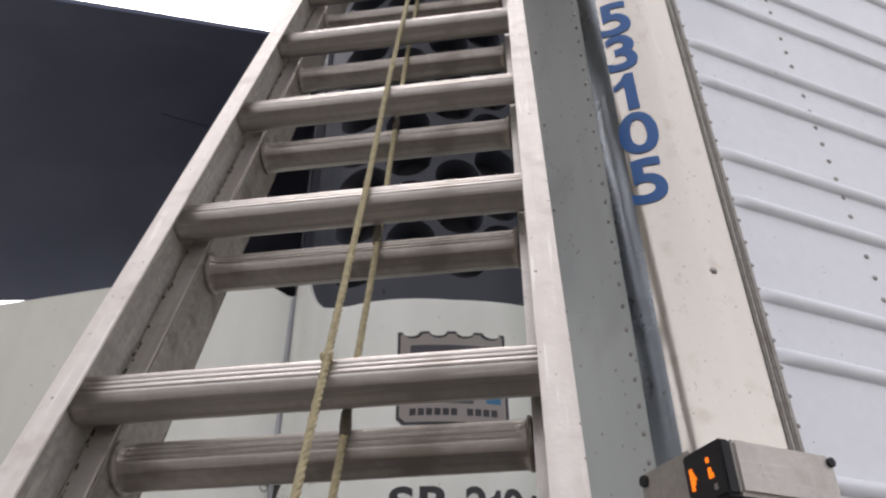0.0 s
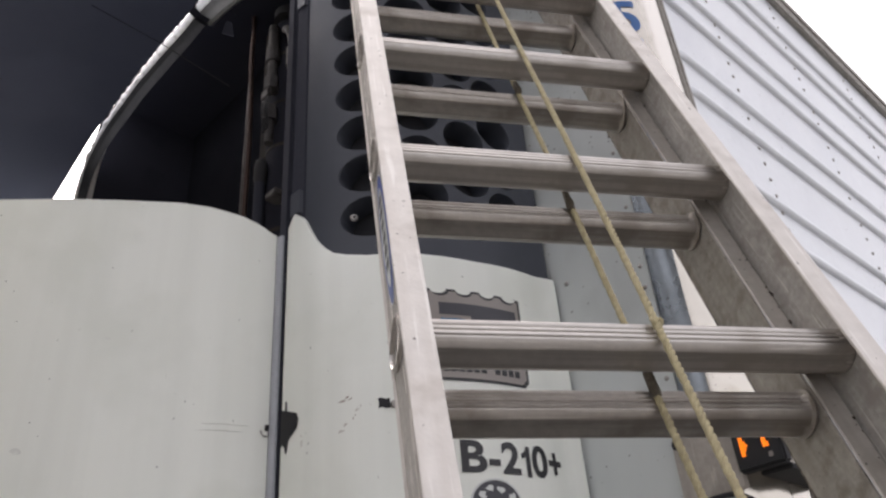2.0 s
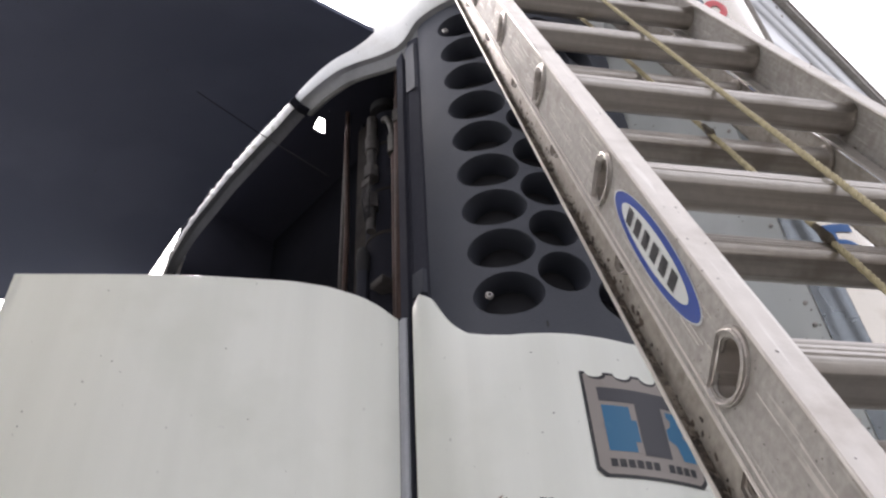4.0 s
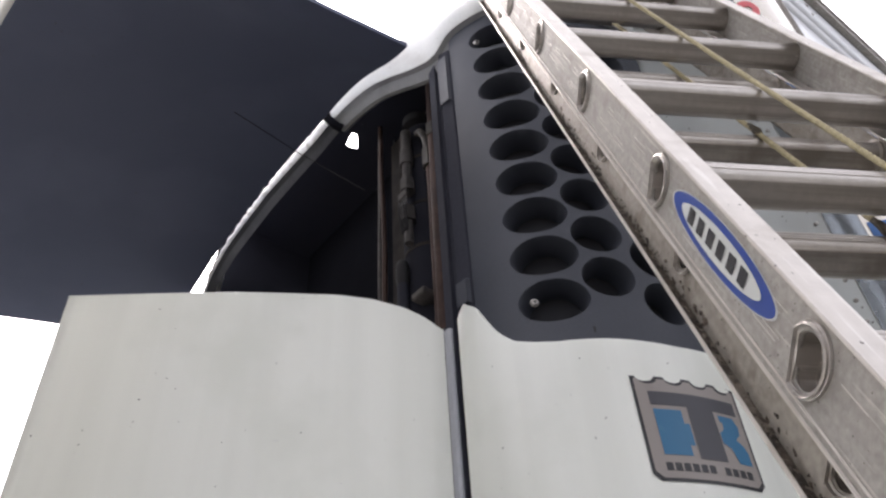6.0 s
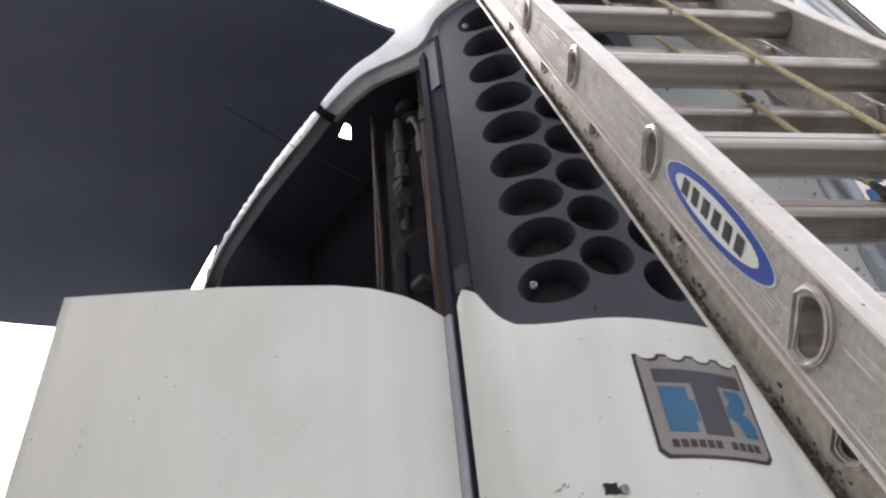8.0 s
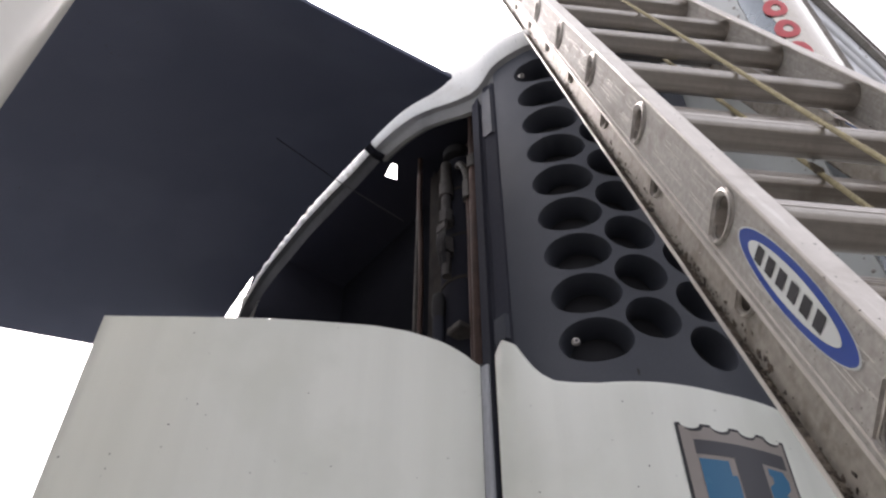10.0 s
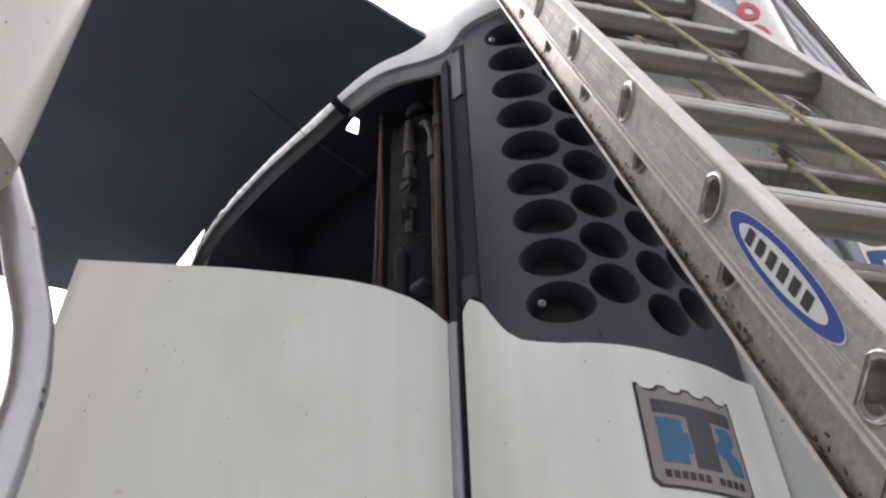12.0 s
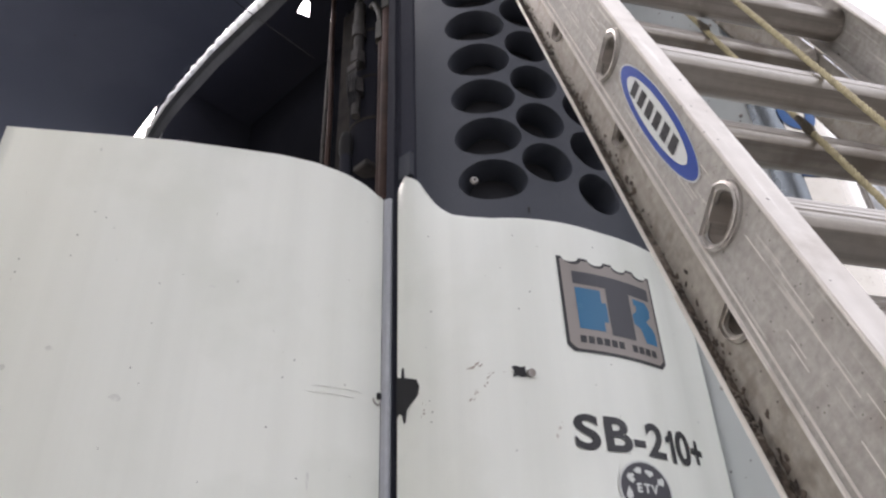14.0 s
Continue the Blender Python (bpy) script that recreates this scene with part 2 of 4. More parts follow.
def tube(path, radius, sides=12, bm=None, closed_ends=True, twist=None):
    """A round bar along a list of points; radius may be a function of the index."""
    bm = bm or bmesh.new()
    pts = [Vector(p) for p in path]
    rings, up = [], None
    for i, p in enumerate(pts):
        d = (pts[min(i + 1, len(pts) - 1)] - pts[max(i - 1, 0)]).normalized()
        if up is None:
            up = d.orthogonal()
        a = (up - d * up.dot(d)).normalized()
        up = a
        c = d.cross(a)
        ring = []
        for k in range(sides):
            w = 2 * math.pi * k / sides
            r = radius(i, w) if callable(radius) else radius
            ring.append(bm.verts.new(p + a * (math.cos(w) * r) + c * (math.sin(w) * r)))
        rings.append(ring)
    for r0, r1 in zip(rings, rings[1:]):
        for k in range(sides):
            bm.faces.new((r0[k], r0[(k + 1) % sides], r1[(k + 1) % sides], r1[k]))
    if closed_ends:
        bm.faces.new(rings[0][::-1])
        bm.faces.new(rings[-1])
    return bm


def spline(ctrl, n):
    """A smooth run of n points a piece through the given points."""
    p = [Vector(c) for c in ctrl]
    p = [2 * p[0] - p[1], *p, 2 * p[-1] - p[-2]]
    out = []
    for i in range(1, len(p) - 2):
        for k in range(n):
            t = k / n
            a, b, c, d = p[i - 1 : i + 3]
            out.append(0.5 * (2 * b + (c - a) * t + (2 * a - 5 * b + 4 * c - d) * t * t + (3 * b - a - 3 * c + d) * t**3))
    return out + [p[-2]]


def lofted(rows, closed=False, bm=None):
    """Quads between rows of points of equal length."""
    bm = bm or bmesh.new()
    vs = [[bm.verts.new(q) for q in row] for row in rows]
    for r0, r1 in zip(vs, vs[1:]):
        n = len(r0)
        for k in range(n if closed else n - 1):
            bm.faces.new((r0[k], r0[(k + 1) % n], r1[(k + 1) % n], r1[k]))
    return bm


def filled(loops, step=0.0, thick=0.0):
    """A flat shape in x, y from closed loops (inner loops are holes), cut every step along x."""
    cu = bpy.data.curves.new("shape", "CURVE")
    cu.dimensions, cu.fill_mode, cu.extrude = "2D", ("BOTH"), thick
    for lp in loops:
        sp = cu.splines.new("POLY")
        sp.points.add(len(lp) - 1)
        for q, (x, y) in zip(sp.points, lp):
            q.co = (x, y, 0, 1)
        sp.use_cyclic_u = True
    return curve_mesh(cu, step)


def lettered(text, size, step=0.0, bold=0.0, squeeze=1.0):
    cu = bpy.data.curves.new("text", "FONT")
    cu.body, cu.size, cu.offset, cu.align_x, cu.align_y = text, size, bold, "CENTER", "CENTER"
    bm = curve_mesh(cu, 0)
    for v in bm.verts:
        v.co.x *= squeeze
    return sliced(bm, step)


def curve_mesh(cu, step):
    ob = bpy.data.objects.new("tmp", cu)
    scene.collection.objects.link(ob)
    me = bpy.data.meshes.new_from_object(ob.evaluated_get(bpy.context.evaluated_depsgraph_get()))
    bm = bmesh.new()
    bm.from_mesh(me)
    bpy.data.objects.remove(ob)
    bpy.data.meshes.remove(me)
    bpy.data.curves.remove(cu)
    bmesh.ops.remove_doubles(bm, verts=bm.verts, dist=1e-6)
    return sliced(bm, step)


def sliced(bm, step):
    if step:
        lo, hi = min(v.co.x for v in bm.verts), max(v.co.x for v in bm.verts)
        x = lo + step
        while x < hi:
            bmesh.ops.bisect_plane(bm, geom=bm.verts[:] + bm.edges[:] + bm.faces[:], plane_co=(x, 0, 0), plane_no=(1, 0, 0))
            x += step
    return bm


def mapped(bm, f):
    for v in bm.verts:
        v.co = f(v.co)
    return bm


def oval(cx, cy, rx, ry, n=28):
    return [(cx + rx * math.cos(2 * math.pi * k / n), cy + ry * math.sin(2 * math.pi * k / n)) for k in range(n)]


def rounded(x0, y0, x1, y1, r, n=5):
    out = []
    for cx, cy, a0 in ((x1 - r, y0 + r, -90), (x1 - r, y1 - r, 0), (x0 + r, y1 - r, 90), (x0 + r, y0 + r, 180)):
        out += [(cx + r * math.cos(radians(a0 + 90 * k / n)), cy + r * math.sin(radians(a0 + 90 * k / n))) for k in range(n + 1)]
    return out


# ---- ground ----
bm = bmesh.new()
bmesh.ops.create_grid(bm, x_segments=8, y_segments=8, size=400)
bmesh.ops.translate(bm, verts=bm.verts, vec=(0, 0, 0.2))
tagged(part("ground", bm, ASPHALT), "worn grey concrete yard", "ground", kind="structure")

# ---- trailer ----
TR = pose(1.0, 1.03, 0, 0, 0, -1.5)
trailer = thing("trailer", "white refrigerated trailer with ribbed riveted side and polished corner post", "trailer", TR)
WIDE, LONG, FLOOR_Z, TOP_Z = 2.6, 13.0, 1.25, 4.29
RAD = 0.10


def corner(s, z, off=0.0):
    """The corner post's skin: s runs from the front wall round the bend and back along the side."""
    bend = RAD * math.pi / 2
    if s < bend:
        a = s / RAD
        return Vector((-(RAD + off) * math.cos(a), RAD - (RAD + off) * math.sin(a), z))
    return Vector((s - bend, -off, z))


bm = lofted([[corner(s, z, 0.004) for s in np.linspace(0.052, 0.157 + 0.066, 28)] for z in np.linspace(FLOOR_Z, TOP_Z - 0.03, 30)])
part("corner_post", bm, POST, trailer, "white enamelled corner post with chips", True)
bm = lofted([[corner(s, z, 0.002 + 0.0006 * math.sin(7 * z + 30 * s) + 0.0003 * math.sin(19 * z - 50 * s)) for s in np.linspace(0, 0.060, 14)] for z in np.linspace(FLOOR_Z, TOP_Z - 0.03, 80)])
part("corner_trim", bm, POLISHED, trailer, "mirror-polished curved steel corner trim", True)
part("side_wall", boxed((0.06, 0.0, FLOOR_Z), (LONG, 0.04, TOP_Z - 0.02)), TRAILER_WHITE, trailer)
part("side_wall", boxed((0.0, WIDE - 0.04, FLOOR_Z), (LONG, WIDE, TOP_Z - 0.02)), TRAILER_WHITE, trailer)
part("front_wall", boxed((-0.10, 0.10, FLOOR_Z), (-0.06, WIDE - 0.10, TOP_Z - 0.02), 0.003), FRONT_GREY, trailer, "grey painted front wall with a row of rivets")
part("roof", boxed((-0.06, 0.02, TOP_Z - 0.02), (LONG, WIDE - 0.02, TOP_Z + 0.01)), TRAILER_WHITE, trailer)
part("rear_wall", boxed((LONG, 0.0, FLOOR_Z), (LONG + 0.04, WIDE, TOP_Z)), TRAILER_WHITE, trailer)
part("underframe", boxed((-0.05, 0.05, FLOOR_Z - 0.12), (LONG, WIDE - 0.05, FLOOR_Z)), STEEL, trailer)
# trim strip between post and side wall
part("joint_strip", boxed((0.066, -0.0035, FLOOR_Z), (0.0692, 0.004, TOP_Z - 0.03)), RUBBER, trailer, "thin black joint strip")
part("trim_strip", boxed((0.0692, -0.0075, FLOOR_Z), (0.0800, 0.004, TOP_Z - 0.03), 0.0025), ALU, trailer, "aluminium joint trim")
part("joint_strip", boxed((0.0800, -0.0045, FLOOR_Z), (0.0815, 0.004, TOP_Z - 0.03)), RUBBER, trailer)
part("trim_strip", boxed((0.0815, -0.0095, FLOOR_Z), (0.0950, 0.004, TOP_Z - 0.03), 0.003), ALU, trailer)
# roof rail
part("roof_rail", boxed((0.06, -0.02, TOP_Z - 0.10), (LONG, 0.0, TOP_Z + 0.015), 0.005), ALU, trailer, "riveted aluminium roof rail")
part("roof_rail", boxed((0.06, -0.026, TOP_Z - 0.045), (LONG, 0.0, TOP_Z - 0.03), 0.003), ALU, trailer)
# ribs: pairs of half-round beads pressed into the skin
RIBS = [z for k in range(-5, 4) for z in (3.328 + 0.333 * k, 3.208 + 0.333 * k) if FLOOR_Z < z < TOP_Z - 0.1]
for z in RIBS:
    rows = []
    for x, h in ((0.10, 0.0), (0.115, 0.7), (0.14, 1.0), (LONG, 1.0)):
        rows.append([(x, -h * 0.013 * math.sin(math.pi * k / 8) + 0.0005, z + 0.015 * math.cos(math.pi * k / 8)) for k in range(9)])
    part("rib", lofted(rows), TRAILER_WHITE, trailer, smooth=True)


def rivet_dome(bm, m, r=0.006, h=0.004):
    rings = []
    for a in (0, 30, 60):
        rings.append([bm.verts.new(m @ Vector((r * math.cos(radians(a)) * math.cos(k * math.pi / 4), r * math.cos(radians(a)) * math.sin(k * math.pi / 4), h * math.sin(radians(a))))) for k in range(8)])
    tip = bm.verts.new(m @ Vector((0, 0, h)))
    for r0, r1 in zip(rings, rings[1:]):
        for k in range(8):
            bm.faces.new((r0[k], r0[(k + 1) % 8], r1[(k + 1) % 8], r1[k]))
    for k in range(8):
        bm.faces.new((rings[-1][k], rings[-1][(k + 1) % 8], tip))


bm = bmesh.new()
side_turn = pose(0, 0, 0, 90)
for col in range(10):
    for k in range(60):
        z = FLOOR_Z + 0.05 + 0.0508 * k
        if z < TOP_Z - 0.12 and all(abs(z - r) > 0.016 for r in RIBS):
            rivet_dome(bm, Matrix.Translation((0.42 + 0.62 * col, -0.0002, z)) @ side_turn)
for k in range(60):
    rivet_dome(bm, Matrix.Translation((0.104, -0.0002, FLOOR_Z + 0.05 + 0.0508 * k)) @ side_turn, 0.004, 0.003)
for k in range(70):
    rivet_dome(bm, Matrix.Translation((0.12 + 0.06 * k, -0.021, TOP_Z - 0.075)) @ side_turn)
tagged(part("rivets", bm, STEEL, trailer, "rows of small domed rivets", True), kind="stuff")
bm = bmesh.new()
front_turn = pose(0, 0, 0, 0, -90)
for k in range(64):
    rivet_dome(bm, Matrix.Translation((-0.1002, 0.118, FLOOR_Z + 0.03 + 0.0475 * k)) @ front_turn, 0.005)
for k in range(12):
    rivet_dome(bm, Matrix.Translation((-0.1002, 0.30, FLOOR_Z + 0.2 + 0.26 * k)) @ front_turn, 0.006)
tagged(part("rivets", bm, STEEL, trailer, "row of rivets on the front wall", True), kind="stuff")
bm = bmesh.new()
rivet_dome(bm, Matrix.Translation(corner(0.157 + 0.007, 2.684, 0.004)) @ side_turn, 0.0075, 0.005)
part("bolt", bm, STEEL, trailer, "rusty bolt head", True)
# running gear under the trailer
def wheel(parent, x, y, r=0.50, w=0.26):
    ring = [(0.55 * r, -0.5 * w), (0.62 * r, -0.5 * w), (0.93 * r, -0.48 * w), (r, -0.36 * w), (r, 0.36 * w), (0.93 * r, 0.48 * w), (0.62 * r, 0.5 * w), (0.55 * r, 0.5 * w)]
    rows = [[Vector((x + q * math.cos(a), y + v, 0.2 + r + q * math.sin(a))) for q, v in ring] for a in np.linspace(0, 2 * math.pi, 33)[:-1]]
    tyre = part("tyre", lofted(rows + rows[:1], True), RUBBER, parent, "", True)
    part("rim", tube([(x, y - 0.42 * w, 0.2 + r), (x, y, 0.2 + r), (x, y + 0.42 * w, 0.2 + r)], 0.55 * r, 24), STEEL, tyre, "", True)


for x in (10.4, 11.7):
    part("axle", tube([(x, 0.25, 0.7), (x, 2.35, 0.7)], 0.06, 12), STEEL, trailer)
    part("axle_hanger", boxed((x - 0.1, 0.75, 0.66), (x + 0.1, 1.85, FLOOR_Z - 0.12)), STEEL, trailer)
    for y in (0.15, 2.45):
        wheel(trailer, x, y)
for y in (0.5, 2.1):
    part("landing_leg", boxed((2.6, y - 0.06, 0.2), (2.72, y + 0.06, FLOOR_Z - 0.12), 0.005), STEEL, trailer)
# number down the post, wrapped round the bend
for ch, z in zip("53105", (3.346, 3.234, 3.121, 3.000, 2.879)):
    if ch == "1":
        flat = filled([[(-0.009, -0.051), (0.013, -0.051), (0.013, 0.052), (-0.004, 0.052), (-0.015, 0.034), (-0.030, 0.025), (-0.030, 0.009), (-0.009, 0.018)]], 0.008)
    else:
        flat = lettered(ch, 0.146, 0.008, 0.0034, 1.02)
    bm = mapped(flat, lambda v: corner(0.084 + v.x, z + v.y, 0.0062))
    part("digit", bm, BLUE, trailer, "faded blue vinyl digit")
for cs, cz in ((0.068, 3.882), (0.068, 3.777), (0.066, 3.672)):
    bm = mapped(filled([oval(cs, cz, 0.028, 0.042), oval(cs + 0.002, cz, 0.011, 0.017)], 0.008), lambda v: corner(v.x, v.y, 0.0062))
    part("digit", bm, RED, trailer, "red vinyl digit")

# ---- refrigeration unit ----
unit = thing("refrigeration_unit", "white trailer refrigeration unit, black holed grille, front door standing open", "cooling unit")
CX, CY, RX, RY = 0.85, 1.70, 0.41, 0.33
BACK = 0.90
ths = np.linspace(0, math.pi / 2, 400)
ex, ey = CX - RX * np.cos(ths), CY - RY * np.sin(ths)
arc = np.concatenate([[0], np.cumsum(np.hypot(np.diff(ex), np.diff(ey)))])
ARC = float(arc[-1])
END = ARC + BACK - CX


def skin(s, z, off=0.0):
    """The unit's rounded near corner: s along the skin from the front edge back to the trailer."""
    if s > ARC:
        return Vector((CX + s - ARC, CY - RY - off - 0.25 * (s - ARC), z))
    if s < 0:
        return Vector((CX - RX - off, CY - s, z))
    th = float(np.interp(s, arc, ths))
    nx, ny = -math.cos(th) / RX, -math.sin(th) / RY
    k = off / math.hypot(nx, ny)
    return Vector((CX - RX * math.cos(th) + nx * k, CY - RY * math.sin(th) + ny * k, z))


def s_of(x):
    return float(np.interp(x, ex, arc))


def wave(s):
    """Top edge of the lower panel: a horn at the front edge, a dip, then nearly level."""
    xs = [0.0, 0.02, 0.05, 0.07, 0.085, 0.10, 0.125, 0.16, 0.20, 0.30, 0.42, END]
    zs = [2.905, 2.932, 2.905, 2.866, 2.838, 2.817, 2.793, 2.780, 2.772, 2.769, 2.763, 2.772]
    return float(np.interp(s, xs, zs))


LOW = 1.75
cols = np.concatenate([np.linspace(0.004, 0.2, 34), np.linspace(0.21, END - 0.002, 40)])
rows = []
for s in cols:
    top = wave(s)
    rows.append([skin(s, LOW, -0.022), skin(s, LOW, 0.0), skin(s, 2.2, 0.0), skin(s, 2.5, 0), skin(s, top - 0.012, 0.0), skin(s, top - 0.003, -0.003), skin(s, top, -0.010), skin(s, top - 0.004, -0.022)])
bm = lofted(rows, closed=True)
bmesh.ops.holes_fill(bm, edges=[e for e in bm.edges if e.is_boundary])
part("side_panel", bm, WHITE, unit, "white moulded side panel with scuffs", True)

# grille: a dark skin with rows of round openings
G_IN = -0.012
S1, S2, S3, S4, S5 = s_of(0.515), s_of(0.598), s_of(0.698), s_of(0.79), s_of(0.79) + 0.10
holes = []
for k in range(9):
    holes.append((S1 + 0.001, 2.870 + 0.1126 * k, 0.071, 0.0505))
for k in range(9):
    holes.append((S2 + 0.011, 2.920 + 0.1126 * k, 0.055, 0.0495))
    holes.append((S3 + 0.014, 2.870 + 0.1126 * k, 0.0525, 0.0495))
    holes.append((S4 + 0.014, 2.920 + 0.1126 * k, 0.0525, 0.0495))
holes = [(a - 0.026 * (b - 2.85) / 0.8, b, c, d) for a, b, c, d in holes if b + d < 3.835]
g_out = rounded(0.045, 2.70, END - 0.004, 3.93, 0.04)
bm = filled([g_out] + [oval(*h, 26) for h in holes], 0.02)
mapped(bm, lambda v: skin(v.x, v.y, G_IN))
for cx, cz, rx, rz in holes:
    ring = oval(cx, cz, rx, rz, 26)
    lofted([[skin(x, z, G_IN) for x, z in ring], [skin(cx + (x - cx) * 0.96, cz + (z - cz) * 0.96 , G_IN - 0.006) for x, z in ring], [skin(cx + (x - cx) * 0.93, cz + (z - cz) * 0.93, G_IN - 0.06) for x, z in ring]], True, bm)
part("grille", bm, BLACK_PLASTIC, unit, "black plastic grille with staggered round openings", True)
# near-black sheet that stands in for the shade inside the openings
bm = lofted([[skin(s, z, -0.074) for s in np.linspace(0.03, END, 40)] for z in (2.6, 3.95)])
part("hole_shade_backing", bm, PIT, unit)
for sx, z in ((s_of(0.492), 2.868), (s_of(0.463) + 0.020, 3.757)):
    p = skin(sx, z, G_IN + 0.002)
    bm = tube([p, p + Vector((-0.003, -0.004, -0.001))], lambda i, w: 0.0085 - 0.003 * i, 14)
    head = part("screw", bm, STEEL, unit, "dull steel screw head", True)
    q = p + Vector((-0.003, -0.004, -0.001))
    part("socket", tube([q, q + Vector((-0.0006, -0.0008, -0.0002))], 0.0030, 10), RUBBER, head)
# edge frame beside the grille
bm = lofted([[skin(s, z, o) for s, o in ((-0.035, -0.03), (-0.035, -0.004), (-0.012, -0.004), (-0.012, -0.014), (0.01, -0.014), (0.01, -0.004), (0.04, -0.010), (0.046, -0.02))] for z in (LOW, 3.80)])
part("edge_frame", bm, BLACK_HOLE, unit, "dark grey edge channel")
part("seal_strip", lofted([[skin(s, z, o) for s, o in ((-0.036, -0.03), (-0.036, 0.001), (-0.032, 0.004), (-0.020, 0.004), (-0.016, 0.001), (-0.016, -0.03))] for z in (LOW, 2.89)]), SEAL, unit, "grey door seal")
part("seal_backing", lofted([[skin(s, z, -0.016) for s in (-0.06, -0.03, -0.01, 0.012)] for z in (LOW, 2.92)]), RUBBER, unit)


# hood: white moulded band over the grille and round the front opening
def hood_line(s):
    """Heights of lip, crease and crown along the hood, s < 0 along the front opening."""
    if s >= 0:
        lip = np.interp(s, [0, 0.028, 0.036, 0.046, 0.06, 0.078, 0.155, 0.3, END], [3.750, 3.758, 3.772, 3.806, 3.818, 3.824, 3.846, 3.868, 3.88])
        crease = np.interp(s, [0, 0.018, 0.030, 0.038, 0.05, 0.078, 0.155, 0.3, END], [3.803, 3.806, 3.822, 3.842, 3.850, 3.858, 3.876, 3.90, 3.91])
        crown = np.interp(s, [0, 0.02, 0.1, 0.2, 0.3, END], [4.035, 4.030, 4.00, 3.99, 4.00, 4.01])
    else:
        y = CY - s
        crease = np.interp(y, [1.70, 1.73, 1.777, 1.83, 1.876, 1.94, 1.997, 2.05, 2.22, 2.40, 2.58, 2.65, 2.70, 2.75, 2.772, 2.785, 2.80], [3.787, 3.794, 3.801, 3.814, 3.818, 3.808, 3.797, 3.792, 3.811, 3.818, 3.796, 3.780, 3.752, 3.716, 3.65, 3.52, 3.0])
        crown = np.interp(y, [1.70, 1.791, 1.853, 1.921, 1.997, 2.05, 2.22, 2.40, 2.58, 2.65, 2.70, 2.75, 2.772, 2.785, 2.80], [4.031, 4.026, 4.007, 3.958, 3.872, 3.828, 3.845, 3.828, 3.797, 3.769, 3.742, 3.702, 3.630, 3.503, 3.00])
        drop = np.interp(y, [1.90, 2.02, 2.12], [0, 0.027, 0.043])
        crease, crown = crease - drop, crown + 0.10 * drop
        lip = crease - np.interp(y, [1.70, 1.80, 1.90, 2.00, 2.10, 2.25, 2.5, 2.7, 2.8], [0.045, 0.040, 0.036, 0.030, 0.028, 0.036, 0.042, 0.038, 0.034])
    return float(lip), float(crease), float(crown)


def bulge(s):
    """How far the hood swells forward over the front opening."""
    u = min(1.0, max(0.0, (0.06 - s) / 0.42))
    return 0.12 * u * u * (3 - 2 * u)


def hood_rows(ss, lo=0, hi=12, braid=0.0):
    rows = []
    for s in ss:
        lines = [hood_line(s + d) for d in (-0.012, -0.006, 0, 0.006, 0.012)]
        lip, crease, crown = [sum(q[k] for q in lines) / 5 for k in range(3)]
        h1, h2 = crease - lip, crown - crease
        prof = [(-0.046, lip + 0.010), (-0.036, lip), (-0.026, lip + 0.06 * h1), (-0.018, lip + 0.45 * h1), (-0.012, crease - 0.006), (0.002, crease), (0.008, crease + 0.08 * h2), (0.011, crease + 0.35 * h2), (0.006, crease + 0.66 * h2), (-0.008, crease + 0.87 * h2), (-0.035, crown), (-0.16 if s > -0.10 else -0.045, crown + 0.012)]
        if braid:
            prof = [(o + (braid * math.sin(s * 150 + 1.1 * k + 1.4 * math.sin(s * 31)) * (0.6 + 0.4 * math.sin(s * 53)) if 6 <= k <= 9 else 0), z) for k, (o, z) in enumerate(prof)]
        rows.append([skin(s, z, o + bulge(s)) for o, z in prof[lo:hi]])
    return rows


near = np.concatenate([np.linspace(END, 0.08, 36), np.linspace(0.074, 0, 26), np.linspace(-0.012, -0.32, 32)])
far = np.concatenate([np.linspace(-0.32, -1.0, 200), np.linspace(-1.003, -1.098, 60)])
part("hood", lofted(hood_rows(near, 5, 12)), HOOD_WHITE, unit, "white moulded hood corner", True)
part("hood_lip", lofted(hood_rows(near, 0, 6)), HOOD_LIP, unit, "grey lip under the hood", True)
part("hood_rim", lofted(hood_rows(far, 5, 12, 0.0034)), RIM_WHITE, unit, "white braided rim of the hood", True)
part("hood_face", lofted(hood_rows(far[::4], 2, 6)), RIM_SHADE, unit, "inner face of the hood, its shade painted dark grey", True)
# inner lining of the front compartment
part("back_wall", boxed((0.84, 1.60, LOW), (0.86, 3.2, 4.000)), DUSTY_BLACK, unit, "black back wall of the open compartment")
# wall added at the far end so no sky shows past the rim
jamb = lofted([[(0.322, y, LOW), (0.322, y, 3.50), (0.335, y, 3.77), (0.358, y, 3.96), (0.385, y, 3.995), (0.70, y, 3.995), (0.70, y, LOW)] for y in (2.788, 2.798)], True)
bmesh.ops.holes_fill(jamb, edges=[e for e in jamb.edges if e.is_boundary])
part("jamb", jamb, COVER, unit, "added black jamb blocking the sky past the hood rim")
part("far_cheek", lofted([[(0.335, 2.800, z), (0.36, 2.86, z), (0.72, 3.215, z), (0.72, 3.19, z), (0.37, 2.84, z)] for z in (LOW, 3.0, 3.45)], True), WHITE, unit, "white far cheek of the unit")
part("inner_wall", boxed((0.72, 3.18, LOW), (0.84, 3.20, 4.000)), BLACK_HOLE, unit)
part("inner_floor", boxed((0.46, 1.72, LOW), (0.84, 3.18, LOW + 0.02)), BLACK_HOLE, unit)
